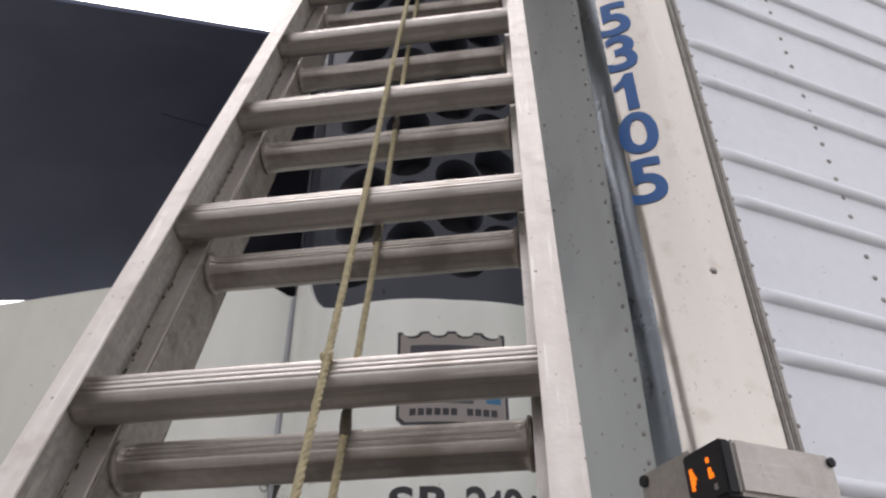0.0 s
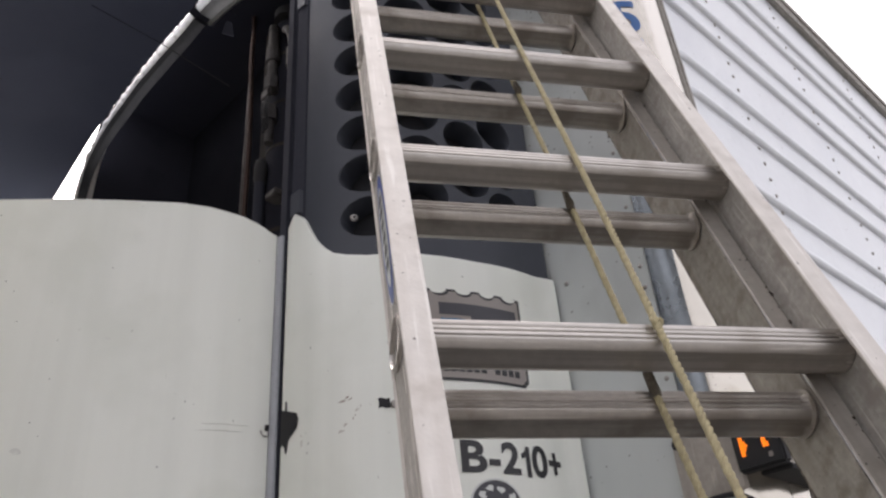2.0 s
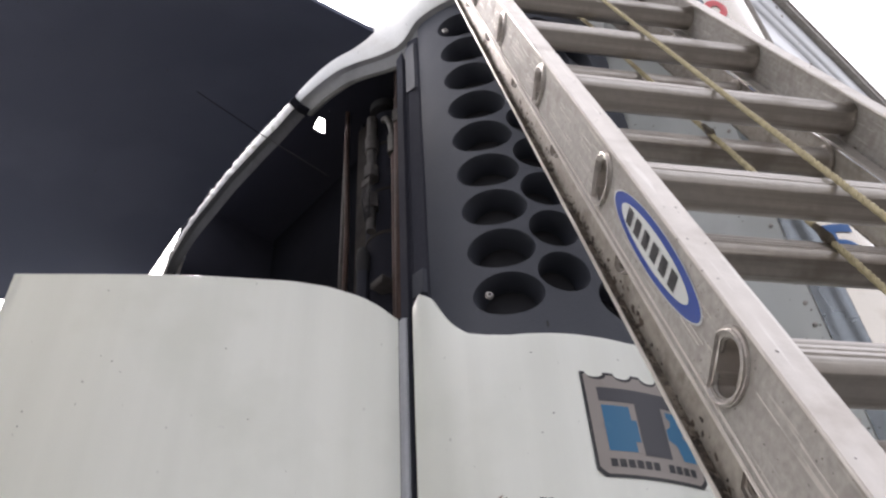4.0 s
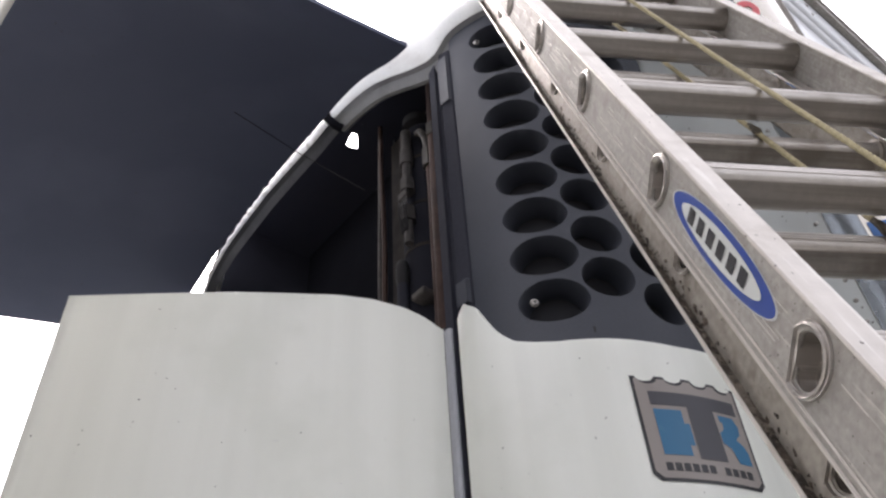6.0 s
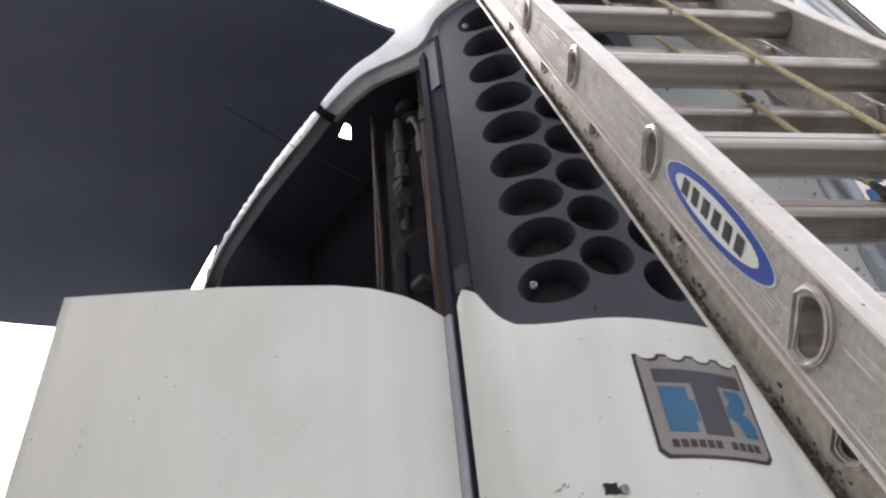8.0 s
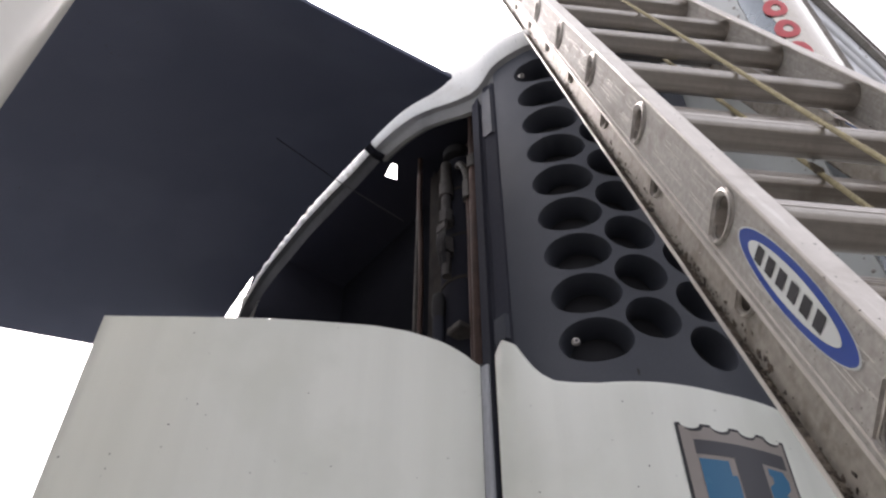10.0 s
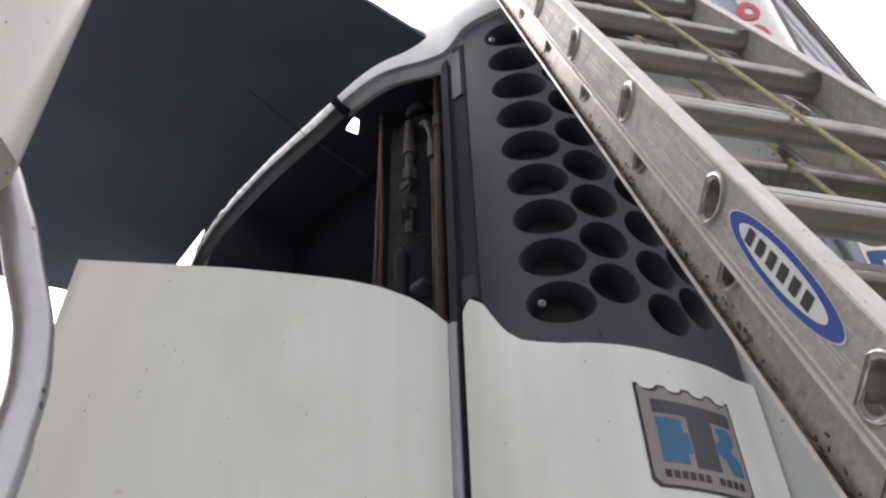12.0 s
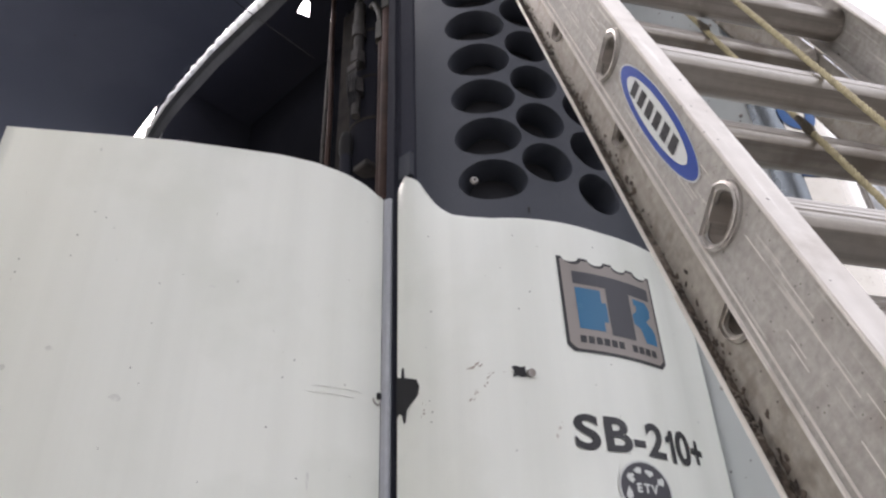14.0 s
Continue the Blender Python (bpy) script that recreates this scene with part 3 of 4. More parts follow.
part("partition", boxed((0.70, 2.14, LOW + 0.02), (0.72, 3.20, 4.000)), DEEP_BLACK, unit, "partition sheet, the compartment's shade put into its black")
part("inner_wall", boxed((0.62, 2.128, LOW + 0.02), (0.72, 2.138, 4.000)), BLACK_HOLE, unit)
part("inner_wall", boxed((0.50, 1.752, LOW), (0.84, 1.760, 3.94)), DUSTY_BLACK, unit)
lid = filled([[(0.47, 1.78), (0.86, 1.70), (0.86, 3.20), (0.71, 3.20), (0.71, 2.80), (0.375, 2.80), (0.375, 2.0), (0.462, 1.80)], [(0.508, 2.250), (0.496, 2.212), (0.493, 2.190), (0.511, 2.187), (0.5465, 2.238)], [(0.499, 2.147), (0.503, 2.149), (0.500, 2.152)]], 0, 0.002)
mapped(lid, lambda v: Vector((v.x, v.y, 4.003 + v.z)))
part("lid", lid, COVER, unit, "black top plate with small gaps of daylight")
# unseen sheet, added to shut off the lid gap's daylight from early viewpoints
part("daylight_blocker", boxed((0.45, 2.600, 4.004), (0.86, 2.606, 4.500)), DEEP_BLACK, unit, "added black sheet blocking daylight beyond the lid's gap")
part("back_plate", boxed((0.615, 1.762, LOW + 0.02), (0.622, 2.14, 3.97)), DUSTY_BLACK, unit, "dusty plate behind the pipes")
# pipes and valves in the opening
def pipe(pts, r, mat, name, label):
    part(name, tube(spline(pts, 6), r, 10), mat, unit, label, True)


pipe([(0.55, 2.112, 3.99), (0.55, 2.110, 3.93), (0.545, 2.100, 3.88), (0.545, 2.102, 3.80), (0.55, 2.092, 3.5), (0.55, 2.090, 3.2), (0.55, 2.088, 2.3)], 0.0075, COPPER, "pipe", "thin aged copper pipe with a kink")
pipe([(0.56, 2.128, 3.99), (0.56, 2.126, 3.5), (0.56, 2.124, 2.3)], 0.006, GRIMY, "pipe", "grimy thin pipe")
pipe([(0.56, 1.888, 3.62), (0.56, 1.886, 3.3), (0.56, 1.884, 2.3)], 0.0125, COPPER, "pipe", "aged copper pipe")
pipe([(0.55, 1.852, 3.95), (0.55, 1.856, 3.68), (0.55, 1.860, 3.2), (0.55, 1.862, 2.3)], 0.0150, COPPER, "pipe", "thick aged copper pipe")
pipe([(0.59, 1.832, 3.95), (0.59, 1.830, 3.3), (0.59, 1.828, 2.3)], 0.009, GRIMY, "pipe", "grimy thin pipe")
part("filter_drier", tube([(0.63, 1.985, z) for z in (2.4, 3.30, 3.83, 3.865, 3.885)], lambda i, w: (0.074, 0.074, 0.074, 0.066, 0.045)[i], 28), COVER, unit, "dusty upright cylinder behind the valves", True)
part("cylinder_cap", tube([(0.60, 1.985, 3.895), (0.60, 1.985, 3.925)], 0.045, 20), RUBBER, unit, "black round cap over the cylinder", True)
for z in (3.08, 3.36, 3.52, 3.71):
    part("clamp", tube([(0.63, 1.985, z - 0.005), (0.63, 1.985, z), (0.63, 1.985, z + 0.005)], 0.0758, 28), DUSTY_BLACK, unit, "dark band clamp", True)
VX, VY = 0.540, 1.966
for z0, z1, r, nm in ((3.72, 3.81, 0.016, "valve_cap"), (3.665, 3.72, 0.020, "valve_body"), (3.60, 3.665, 0.014, "fitting"), (3.555, 3.60, 0.022, "nut"), (3.44, 3.49, 0.021, "nut"), (3.36, 3.44, 0.012, "stem")):
    part(nm, tube([(VX, VY, z0), (VX, VY, (z0 + z1) / 2), (VX, VY, z1)], r, 14 if nm != "nut" else 6), DUSTY_STEEL, unit, "dusty refrigerant fitting", nm != "nut")
part("valve_handle", boxed((VX - 0.022, VY - 0.022, 3.515), (VX - 0.012, VY + 0.020, 3.545), 0.003), DUSTY_STEEL, unit, "small steel valve handle")
for k in range(4):
    part("wire", tube(spline([(VX - 0.014, VY - 0.014 + 0.009 * k, 3.53), (VX - 0.020, VY - 0.015 + 0.010 * k, 3.48), (VX - 0.012, VY - 0.012 + 0.008 * k, 3.40)], 5), 0.0026, 6), INK, unit)
part("black_cap", tube([(VX, 1.998, z) for z in (3.235, 3.255, 3.295, 3.315, 3.322)], lambda i, w: (0.014, 0.018, 0.018, 0.014, 0.007)[i], 18), RUBBER, unit, "black round cap", True)
part("hose", tube([(VX, 1.996, 2.4), (VX, 1.996, 3.0), (VX, 1.998, 3.25)], 0.015, 14), BLACK_HOLE, unit, "dark blue-grey hose", True)
part("coupling", tube([(0.555, 1.888, 3.60), (0.555, 1.888, 3.67)], 0.018, 6), GRIMY, unit, "dark hex coupling")
part("coupling", tube([(0.55, 1.856, 3.695), (0.55, 1.856, 3.745)], 0.021, 6), GRIMY, unit)
part("elbow", tube(spline([(0.555, 1.888, 3.66), (0.55, 1.892, 3.72), (0.545, 1.905, 3.76), (0.55, 1.925, 3.775)], 5), 0.010, 10), GRIMY, unit, "dark pipe elbow", True)
part("bracket", boxed((0.53, 1.905, 3.155), (0.60, 1.955, 3.175), 0.003), DUSTY_STEEL, unit, "beige dusty bracket")
for z0, z1 in ((3.58, 3.77), (2.925, 2.985)):
    part("corner_block", lofted([[skin(s, z, o) for s, o in ((0.004, -0.012), (0.006, -0.001), (0.036, -0.001), (0.040, -0.012))] for z in (z0, z1)]), BLACK_PLASTIC, unit, "dark grey corner block")
part("junction_box", boxed((0.60, 1.865, 3.76), (0.68, 1.915, 3.84), 0.006), GRIMY, unit, "small dark junction box")

# body behind the skins
bm = boxed((0.70, 1.52, LOW - 0.02), (0.88, 3.14, LOW + 0.02))
part("base", bm, STEEL, unit)
# far side
part("far_panel", boxed((0.72, 3.202, LOW), (0.898, 3.22, 3.93), 0.004), WHITE, unit)

# front door, swung open
HINGE = Vector((0.425, 1.722, 0))
TIPD = Vector((-0.192, 2.020, 0))
door_dir = (TIPD - HINGE).normalized()
door_n = Vector((door_dir.y, -door_dir.x, 0))
if door_n.y > 0:
    door_n = -door_n
DW = (TIPD - HINGE).length
door = part("door", bmesh.new(), WHITE, unit)


def door_at(u, z, off):
    bend = -0.05 * max(0.0, 1 - u / 0.10) ** 2
    return HINGE + door_dir * u + door_n * (off + bend * 0.3) + Vector((0, 0, z))


rows = []
for u in np.concatenate([np.linspace(-0.005, 0.12, 10), np.linspace(0.14, DW - 0.02, 24), [DW - 0.008, DW]]):
    top = float(np.interp(u, [0, 0.03, 0.072, 0.14, 0.205, 0.31, 0.42, 0.55, DW], [2.901, 2.918, 2.933, 2.947, 2.949, 2.940, 2.928, 2.907, 2.884]))
    e = 0.006 if u > DW - 0.004 else 0.0
    rows.append([door_at(u, LOW, -0.03), door_at(u, LOW, -e), door_at(u, 2.3, -e), door_at(u, top - 0.006, -e), door_at(u, top, -0.006), door_at(u, top, -0.03)])
bm = lofted(rows, True)
bmesh.ops.holes_fill(bm, edges=[x for x in bm.edges if x.is_boundary])
bm.normal_update()
bmesh.ops.recalc_face_normals(bm, faces=bm.faces)
for f in bm.faces:
    f.smooth = True
bm.to_mesh(door.data)
bm.free()
door.data.set_sharp_from_angle(angle=radians(40))
tagged(door, "white moulded front door standing open")

# marks on the open door
def door_mark(u, z, ru, rz, seed):
    r = random.Random(seed)
    blob = [(u + ru * r.uniform(0.5, 1.1) * math.cos(a), z + rz * r.uniform(0.5, 1.1) * math.sin(a)) for a in np.linspace(0, 2 * math.pi, 15)[:-1]]
    part("smudge", mapped(filled([blob]), lambda v: door_at(v.x, v.y, 0.0008)), SMUDGE, door, "faint grey smudge")


for i, (u, z, ru, rz) in enumerate(((0.414, 2.403, 0.010, 0.007), (0.075, 2.462, 0.052, 0.0016), (0.085, 2.450, 0.045, 0.0012), (0.30, 2.62, 0.006, 0.003), (0.52, 2.47, 0.008, 0.005), (0.115, 2.30, 0.003, 0.020), (0.575, 2.43, 0.006, 0.006))):
    door_mark(u, z, ru, rz, i)

# decals on the side panel
def decal(name, loops, mat, label="", off=0.0012):
    part(name, mapped(filled(loops, 0.012), lambda v: skin(v.x, v.y, off)), mat, unit, label)


L0, L1, LZ0, LZ1 = 0.3095, 0.5170, 2.495, 2.686
def stamp(inset):
    x0, x1, z0, z1 = L0 + inset, L1 - inset, LZ0 + inset, LZ1 - inset
    pts = [(x0 + 0.012, z0), (x1 - 0.012, z0), (x1, z0 + 0.012), (x1, z1)]
    n = 4
    w = (x1 - x0) / n
    for k in range(n):
        c = x1 - w * (k + 0.5)
        pts += [(c + 0.017 * math.cos(a), z1 - 0.010 * math.sin(a)) for a in np.linspace(0, math.pi, 8)]
    pts += [(x0, z1), (x0, z0 + 0.012)]
    return pts


decal("badge_border", [stamp(0)], INK, "black border of a stamp-shaped badge")
decal("badge_field", [stamp(0.0055)], DECAL_GREY, "grey stamp-shaped badge", 0.0018)
wL = L1 - L0
def bx(a, b, c, d):
    return [(L0 + a * wL, LZ0 + b * 0.187), (L0 + c * wL, LZ0 + b * 0.187), (L0 + c * wL, LZ0 + d * 0.187), (L0 + a * wL, LZ0 + d * 0.187)]


decal("badge_bar", [bx(0.12, 0.72, 0.93, 0.86)], DECAL_DARK, off=0.0024)
decal("badge_bar", [bx(0.43, 0.22, 0.68, 0.725)], DECAL_DARK, off=0.0024)
decal("badge_patch", [bx(0.13, 0.24, 0.37, 0.68)], DECAL_BLUE, off=0.0024)
decal("badge_patch", [bx(0.365, 0.34, 0.415, 0.55)], DECAL_BLUE, off=0.0024)
decal("badge_patch", [[(L0 + a * wL, LZ0 + b * 0.187) for a, b in ((0.80, 0.23), (0.93, 0.23), (0.93, 0.36), (0.90, 0.42), (0.84, 0.47), (0.90, 0.53), (0.91, 0.61), (0.87, 0.69), (0.72, 0.69), (0.72, 0.63), (0.75, 0.61), (0.74, 0.55), (0.69, 0.51), (0.69, 0.41), (0.76, 0.37))]], DECAL_BLUE, off=0.0024)
for a, n in ((0.12, 6), (0.62, 4)):
    for k in range(n):
        decal("badge_bar", [bx(a + 0.072 * k, 0.095, a + 0.072 * k + 0.055, 0.168)], INK, off=0.0024)
sc, TEXT_W = 0.436, 0.270
for ch, at, wide in (("S", 0.082, 0.160), ("B", 0.285, 0.180), ("-", 0.430, 0.085), ("2", 0.556, 0.142), ("1", 0.677, 0.072), ("0", 0.797, 0.138), ("+", 0.940, 0.120)):
    if ch == "1":
        bm = filled([[(0.0, -0.028), (0.5, -0.028), (0.5, 0.028), (0.1, 0.028), (-0.1, 0.018), (-0.5, 0.014), (-0.5, 0.005), (0.0, 0.008)]])
    else:
        bm = lettered(ch, 0.078, 0.012, 0.0022)
    lo, hi = min(v.co.x for v in bm.verts), max(v.co.x for v in bm.verts)
    mid, k = (lo + hi) / 2, wide * TEXT_W / (hi - lo)
    part("letter", mapped(bm, lambda v: skin(sc + (at - 0.5) * TEXT_W + (v.x - mid) * k, 2.352 + v.y, 0.0014)), INK, unit, "bold black model lettering")
ec = 0.414
decal("round_badge", [oval(ec, 2.272, 0.051, 0.046)], DECAL_DARK, "dark round globe badge")
decal("round_badge_rim", [oval(ec, 2.272, 0.051, 0.046), oval(ec, 2.272, 0.0475, 0.0425)], STICKER_WHITE, off=0.002)
land = random.Random(8)
for dx, dz, rx, rz in ((0.010, 0.029, 0.013, 0.007), (-0.012, 0.031, 0.010, 0.006), (-0.030, 0.018, 0.009, 0.010), (0.032, 0.016, 0.010, 0.009), (0.028, -0.022, 0.012, 0.009), (-0.014, -0.030, 0.013, 0.006), (0.008, -0.033, 0.008, 0.006), (-0.036, -0.010, 0.006, 0.011)):
    blob = [(ec + 0.92 * dx + rx * land.uniform(0.45, 1.15) * math.cos(a), 2.272 + 0.92 * dz + rz * land.uniform(0.45, 1.15) * math.sin(a)) for a in np.linspace(0, 2 * math.pi, 13)[:-1]]
    decal("badge_patch", [blob], STICKER_WHITE, off=0.002)
decal("badge_plate", [[(ec - 0.0235, 2.262), (ec + 0.0235, 2.262), (ec + 0.0235, 2.283), (ec - 0.0235, 2.283)]], DECAL_DARK, off=0.0024)
for ch, dx in zip("ETV", (-0.0145, 0.0, 0.0145)):
    part("letter", mapped(lettered(ch, 0.0195, 0, 0.0007), lambda v: skin(ec + dx + v.x, 2.2725 + v.y, 0.003)), STICKER_WHITE, unit, "small white lettering")
decal("drain_slot", [rounded(s_of(0.560), 2.786, s_of(0.560) + 0.004, 2.800, 0.0015)], RUBBER, "small black slot", G_IN + 0.0012)
HOLE_S = 0.224
# broken latch hole and small drilled hole
pts = [(0.003, 2.488), (0.010, 2.484), (0.014, 2.482), (0.016, 2.499), (0.0205, 2.500), (0.022, 2.480), (0.036, 2.474), (0.048, 2.469), (0.053, 2.456), (0.050, 2.441), (0.043, 2.434), (0.034, 2.428), (0.027, 2.420), (0.024, 2.400), (0.020, 2.398), (0.016, 2.414), (0.010, 2.418), (0.003, 2.410)]
decal("latch_hole", [pts], RUBBER, "broken black latch hole in the panel edge")
p = skin(HOLE_S, 2.455, 0.001)
decal("drilled_hole", [[(HOLE_S + a, 2.455 + b) for a, b in ((-0.012, 0.009), (-0.006, 0.011), (0.002, 0.008), (0.010, 0.009), (0.010, -0.002), (0.012, -0.009), (0.003, -0.010), (-0.004, -0.007), (-0.011, -0.009), (-0.009, 0.001))]], RUBBER, "small drilled hole")

p = skin(HOLE_S + 0.016, 2.452, -0.002)
part("pin", tube([p, p + Vector((-0.004, -0.009, -0.002))], 0.0068, 12), STEEL, unit, "short steel pin", True)

rng = random.Random(5)
for s0, z0, ln, ang, wd, n in ((-0.085, 0.010, 0.040, 0.4, 0.0075, 9), (-0.080, -0.042, 0.062, 0.85, 0.0065, 14), (-0.034, -0.001, 0.030, 0.08, 0.0030, 5), (0.052, -0.108, 0.03, 1.2, 0.005, 6), (-0.170, -0.060, 0.028, 1.2, 0.005, 6)):
    for k in range(n):
        t = rng.random()
        x = HOLE_S + s0 + ln * t * math.cos(ang) + rng.gauss(0, 0.0022)
        z = 2.455 + z0 + ln * t * math.sin(ang) + rng.gauss(0, 0.0022)
        big, turn = wd * rng.uniform(0.25, 0.8), ang + rng.gauss(0, 0.35)
        blob = []
        for w in np.linspace(0, 2 * math.pi, 10)[:-1]:
            c, d = big * math.cos(w) * rng.uniform(0.5, 1.1), 0.34 * big * math.sin(w) * rng.uniform(0.4, 1.1)
            blob.append((x + c * math.cos(turn) - d * math.sin(turn), z + c * math.sin(turn) + d * math.cos(turn)))
        decal("scuff", [blob], SCUFF, "", 0.0008)

# small catch on the door edge beside the latch hole
catch = part("door_catch", boxed((-0.005, -0.004, -0.006), (0.005, 0.002, 0.006), 0.0015), RUBBER, door, "small black door catch")
catch.matrix_world = Matrix.Translation(door_at(-0.002, 2.463, 0.0))
part("catch_spring", tube(spline([door_at(u, z, 0.003) for u, z in ((0.010, 2.456), (0.007, 2.449), (0.001, 2.446), (-0.003, 2.449), (-0.004, 2.455))], 5), 0.0014, 8), STEEL, door, "small curled steel spring", True)

# ---- tractor: roof fairing, side extender, sleeper ----
tractor = thing("tractor_cab", "cream truck tractor sleeper with black roof fairing and side extender", "truck")
EDGE_Y = [1.627, 1.69, 1.756, 1.80, 1.87, 1.95, 2.10, 2.30, 2.47, 2.56, 2.66, 2.80, 2.90, 3.017]
EDGE_Z = [3.617, 3.634, 3.674, 3.700, 3.724, 3.733, 3.738, 3.746, 3.730, 3.718, 3.700, 3.648, 3.614, 3.583]
rows_t, rows_b = [], []
for d in np.linspace(0, 2.0, 22):
    row_t, row_b = [], []
    for y in np.linspace(EDGE_Y[0], EDGE_Y[-1], 45):
        z = sum(np.interp(y + q, EDGE_Y, EDGE_Z) for q in (-0.03, -0.015, 0, 0.015, 0.03)) / 5 - 0.249 * d
        row_b.append((0.286 - d, y, z))
        row_t.append((0.286 - d, y, z + 0.016))
    rows_b.append(row_b)
    rows_t.append(row_t)
bm = lofted([b + t[::-1] for b, t in zip(rows_b, rows_t)], True)
bmesh.ops.holes_fill(bm, edges=[e for e in bm.edges if e.is_boundary])
part("roof_fairing", bm, FAIRING_BLACK, tractor, "black roof fairing seen from beneath", True)
part("sleeper", boxed((-2.9, 1.20, 0.9), (-1.15, 3.70, 2.95), 0.06), CREAM, tractor)
for y in (2.02, 2.88):
    part("chassis_rail", boxed((-4.4, y - 0.04, 0.72), (1.6, y + 0.04, 0.895)), GRIMY, tractor)
for x in (-4.0, 0.9):
    part("axle", tube([(x, 1.35, 0.7), (x, 3.55, 0.7)], 0.06, 12), GRIMY, tractor)
    for y in (1.42, 3.48):
        wheel(tractor, x, y)
part("cab", boxed((-4.6, 1.25, 0.9), (-2.9, 3.65, 2.75), 0.12), CREAM, tractor)
# extender: upright sheet with a rolled edge
ext = []
for z in np.linspace(2.302, 3.80, 18):
    lean = -0.0445 + (z - 2.4) * -0.012
    ext.append([(x + lean, y - 0.026 + 0.12 * (z - 2.4), z) for x, y in ((-0.396, 1.315), (-0.386, 1.295), (-0.3825, 1.276), (-0.387, 1.258), (-0.400, 1.246), (-0.425, 1.239), (-0.47, 1.236), (-0.60, 1.232), (-0.85, 1.22), (-1.2, 1.20), (-1.2, 1.225), (-0.6, 1.268), (-0.42, 1.30))])
bm = lofted(ext, True)
bmesh.ops.holes_fill(bm, edges=[e for e in bm.edges if e.is_boundary])
extender = part("side_extender", bm, CREAM, tractor, "cream riveted side extender panel", True)
bm = bmesh.new()
for k in range(12):
    z = 2.36 + 0.075 * k
    rivet_dome(bm, Matrix.Translation((-0.4765 - (z - 2.4) * 0.012, 1.2123 + 0.12 * (z - 2.4), z)) @ side_turn, 0.0028, 0.0022)
tagged(part("rivets", bm, STEEL, extender, "", True), kind="stuff")
part("brace_tube", tube(spline([(-0.80, 1.33, 2.46), (-0.56, 1.30, 2.40), (-0.45, 1.275, 2.352), (-0.415, 1.268, 2.307), (-0.395, 1.268, 2.269), (-0.381, 1.268, 2.241), (-0.3735, 1.268, 2.215), (-0.370, 1.268, 2.196), (-0.369, 1.268, 2.172), (-0.368, 1.268, 2.13), (-0.37, 1.27, 1.9), (-0.42, 1.28, 1.5), (-1.15, 1.40, 1.2)], 10), 0.0112, 20), CHROME, tractor, "bent steel brace tube", True)

# wire and strap between fairing and unit
wire = thing("wire", "thin dark wire strung from fairing to unit", "wire")
part("strand", tube([(0.05, 2.059, 3.633), (0.266, 2.130, 3.698), (0.45, 2.0465, 3.577)], 0.0014, 6), RUBBER, wire)
strap = thing("strap", "short black rubber strap across the hood rim", "strap")
part("band", tube([(0.345, 2.050, 3.868), (0.322, 2.046, 3.848), (0.303, 2.041, 3.818), (0.306, 2.033, 3.780), (0.325, 2.022, 3.752), (0.350, 2.015, 3.742)], 0.0125, 8), DEEP_BLACK, strap)

# ---- extension ladder ----
R = Vector((0.8472, -0.5312, -0.0008)).normalized()
L = Vector((0.1764, 0.2799, 0.9437))
N = R.cross(L).normalized()
L = N.cross(R).normalized()
O = Vector((0.2628, 0.8120, 2.2128))
LM = Matrix(((R.x, L.x, N.x, O.x), (R.y, L.y, N.y, O.y), (R.z, L.z, N.z, O.z), (0, 0, 0, 1)))
ladder = thing("extension_ladder", "worn aluminium extension ladder leaning on the refrigeration unit", "ladder", LM)
# in the ladder's own frame: x along the rungs, y up the rails, z towards the climber
PITCH = 0.306


def d_loop(cx, cy, w, h, grow=0.0, n=64, flutes=0.0, ends=False):
    """Outline of a rung: flattened behind, two facets meeting in a soft edge in front, flutes along the upper one."""
    pts = []
    for k in range(n):
        a = 2 * math.pi * k / n
        r = 1.0
        for way, d in (((108, 0.62),) if ends else ((108, 0.70), (6, 0.87), (-84, 0.88))):
            c = math.cos(a - radians(way))
            if c > 0.2:
                r = min(r, d / c)
        deg = math.degrees(a)
        if deg > 180:
            deg -= 360
        if flutes and -34 < deg < 70:
            r -= flutes * (0.5 - 0.5 * math.cos(2 * math.pi * (deg + 34) / 20.8)) ** 4
        g = grow * (0.25 + 0.75 * (0.5 + 0.5 * math.cos(a + radians(20)))) if grow > 0 else grow
        pts.append((cx + (w / 2 * r + g) * math.cos(a), cy + (h / 2 * r + g) * math.sin(a)))
    return pts


def rung(web, inner, w=0.048, h=0.043):
    """A hollow fluted tube with swaged collars inside and outside both rails, in one skin."""
    half = [(web + 0.0035, 0.0), (web + 0.0060, 0.0024), (web + 0.0052, 0.0046), (web + 0.0038, 0.0044), (web + 0.0036, 0.0066), (web + 0.0016, 0.0072), (web - 0.0016, 0.0), (web - 0.0030, inner), (web - 0.0060, 1.2 * inner), (web - 0.0080, 0.0002), (web - 0.014, 0.0), (web - 0.022, 0.0), (web - 0.06, 0.0), (web - 0.12, 0.0)]
    rows = []
    for x, g in [(-x, g) for x, g in half] + [(x, g) for x, g in half[::-1]]:
        rows.append([(x, v, u) for u, v in d_loop(0, 0, w, h, g, 170, 0.085 if abs(x) < web - 0.012 else 0.0, abs(x) > web - 0.012)])
    bm = lofted(rows, True)
    for e in (-1, 1):
        inner = [[(e * x, v, u) for u, v in d_loop(0, 0, w, h, g, 170, 0.0, True)] for x, g in ((web + 0.0035, 0.0), (web + 0.0030, -0.0020), (web - 0.014, -0.0028))]
        lofted(inner, True, bm)
        bm.faces.new([bm.verts.new(p) for p in inner[-1]])
    bmesh.ops.remove_doubles(bm, verts=bm.verts, dist=1e-6)
    return bm


slide = random.Random(21)


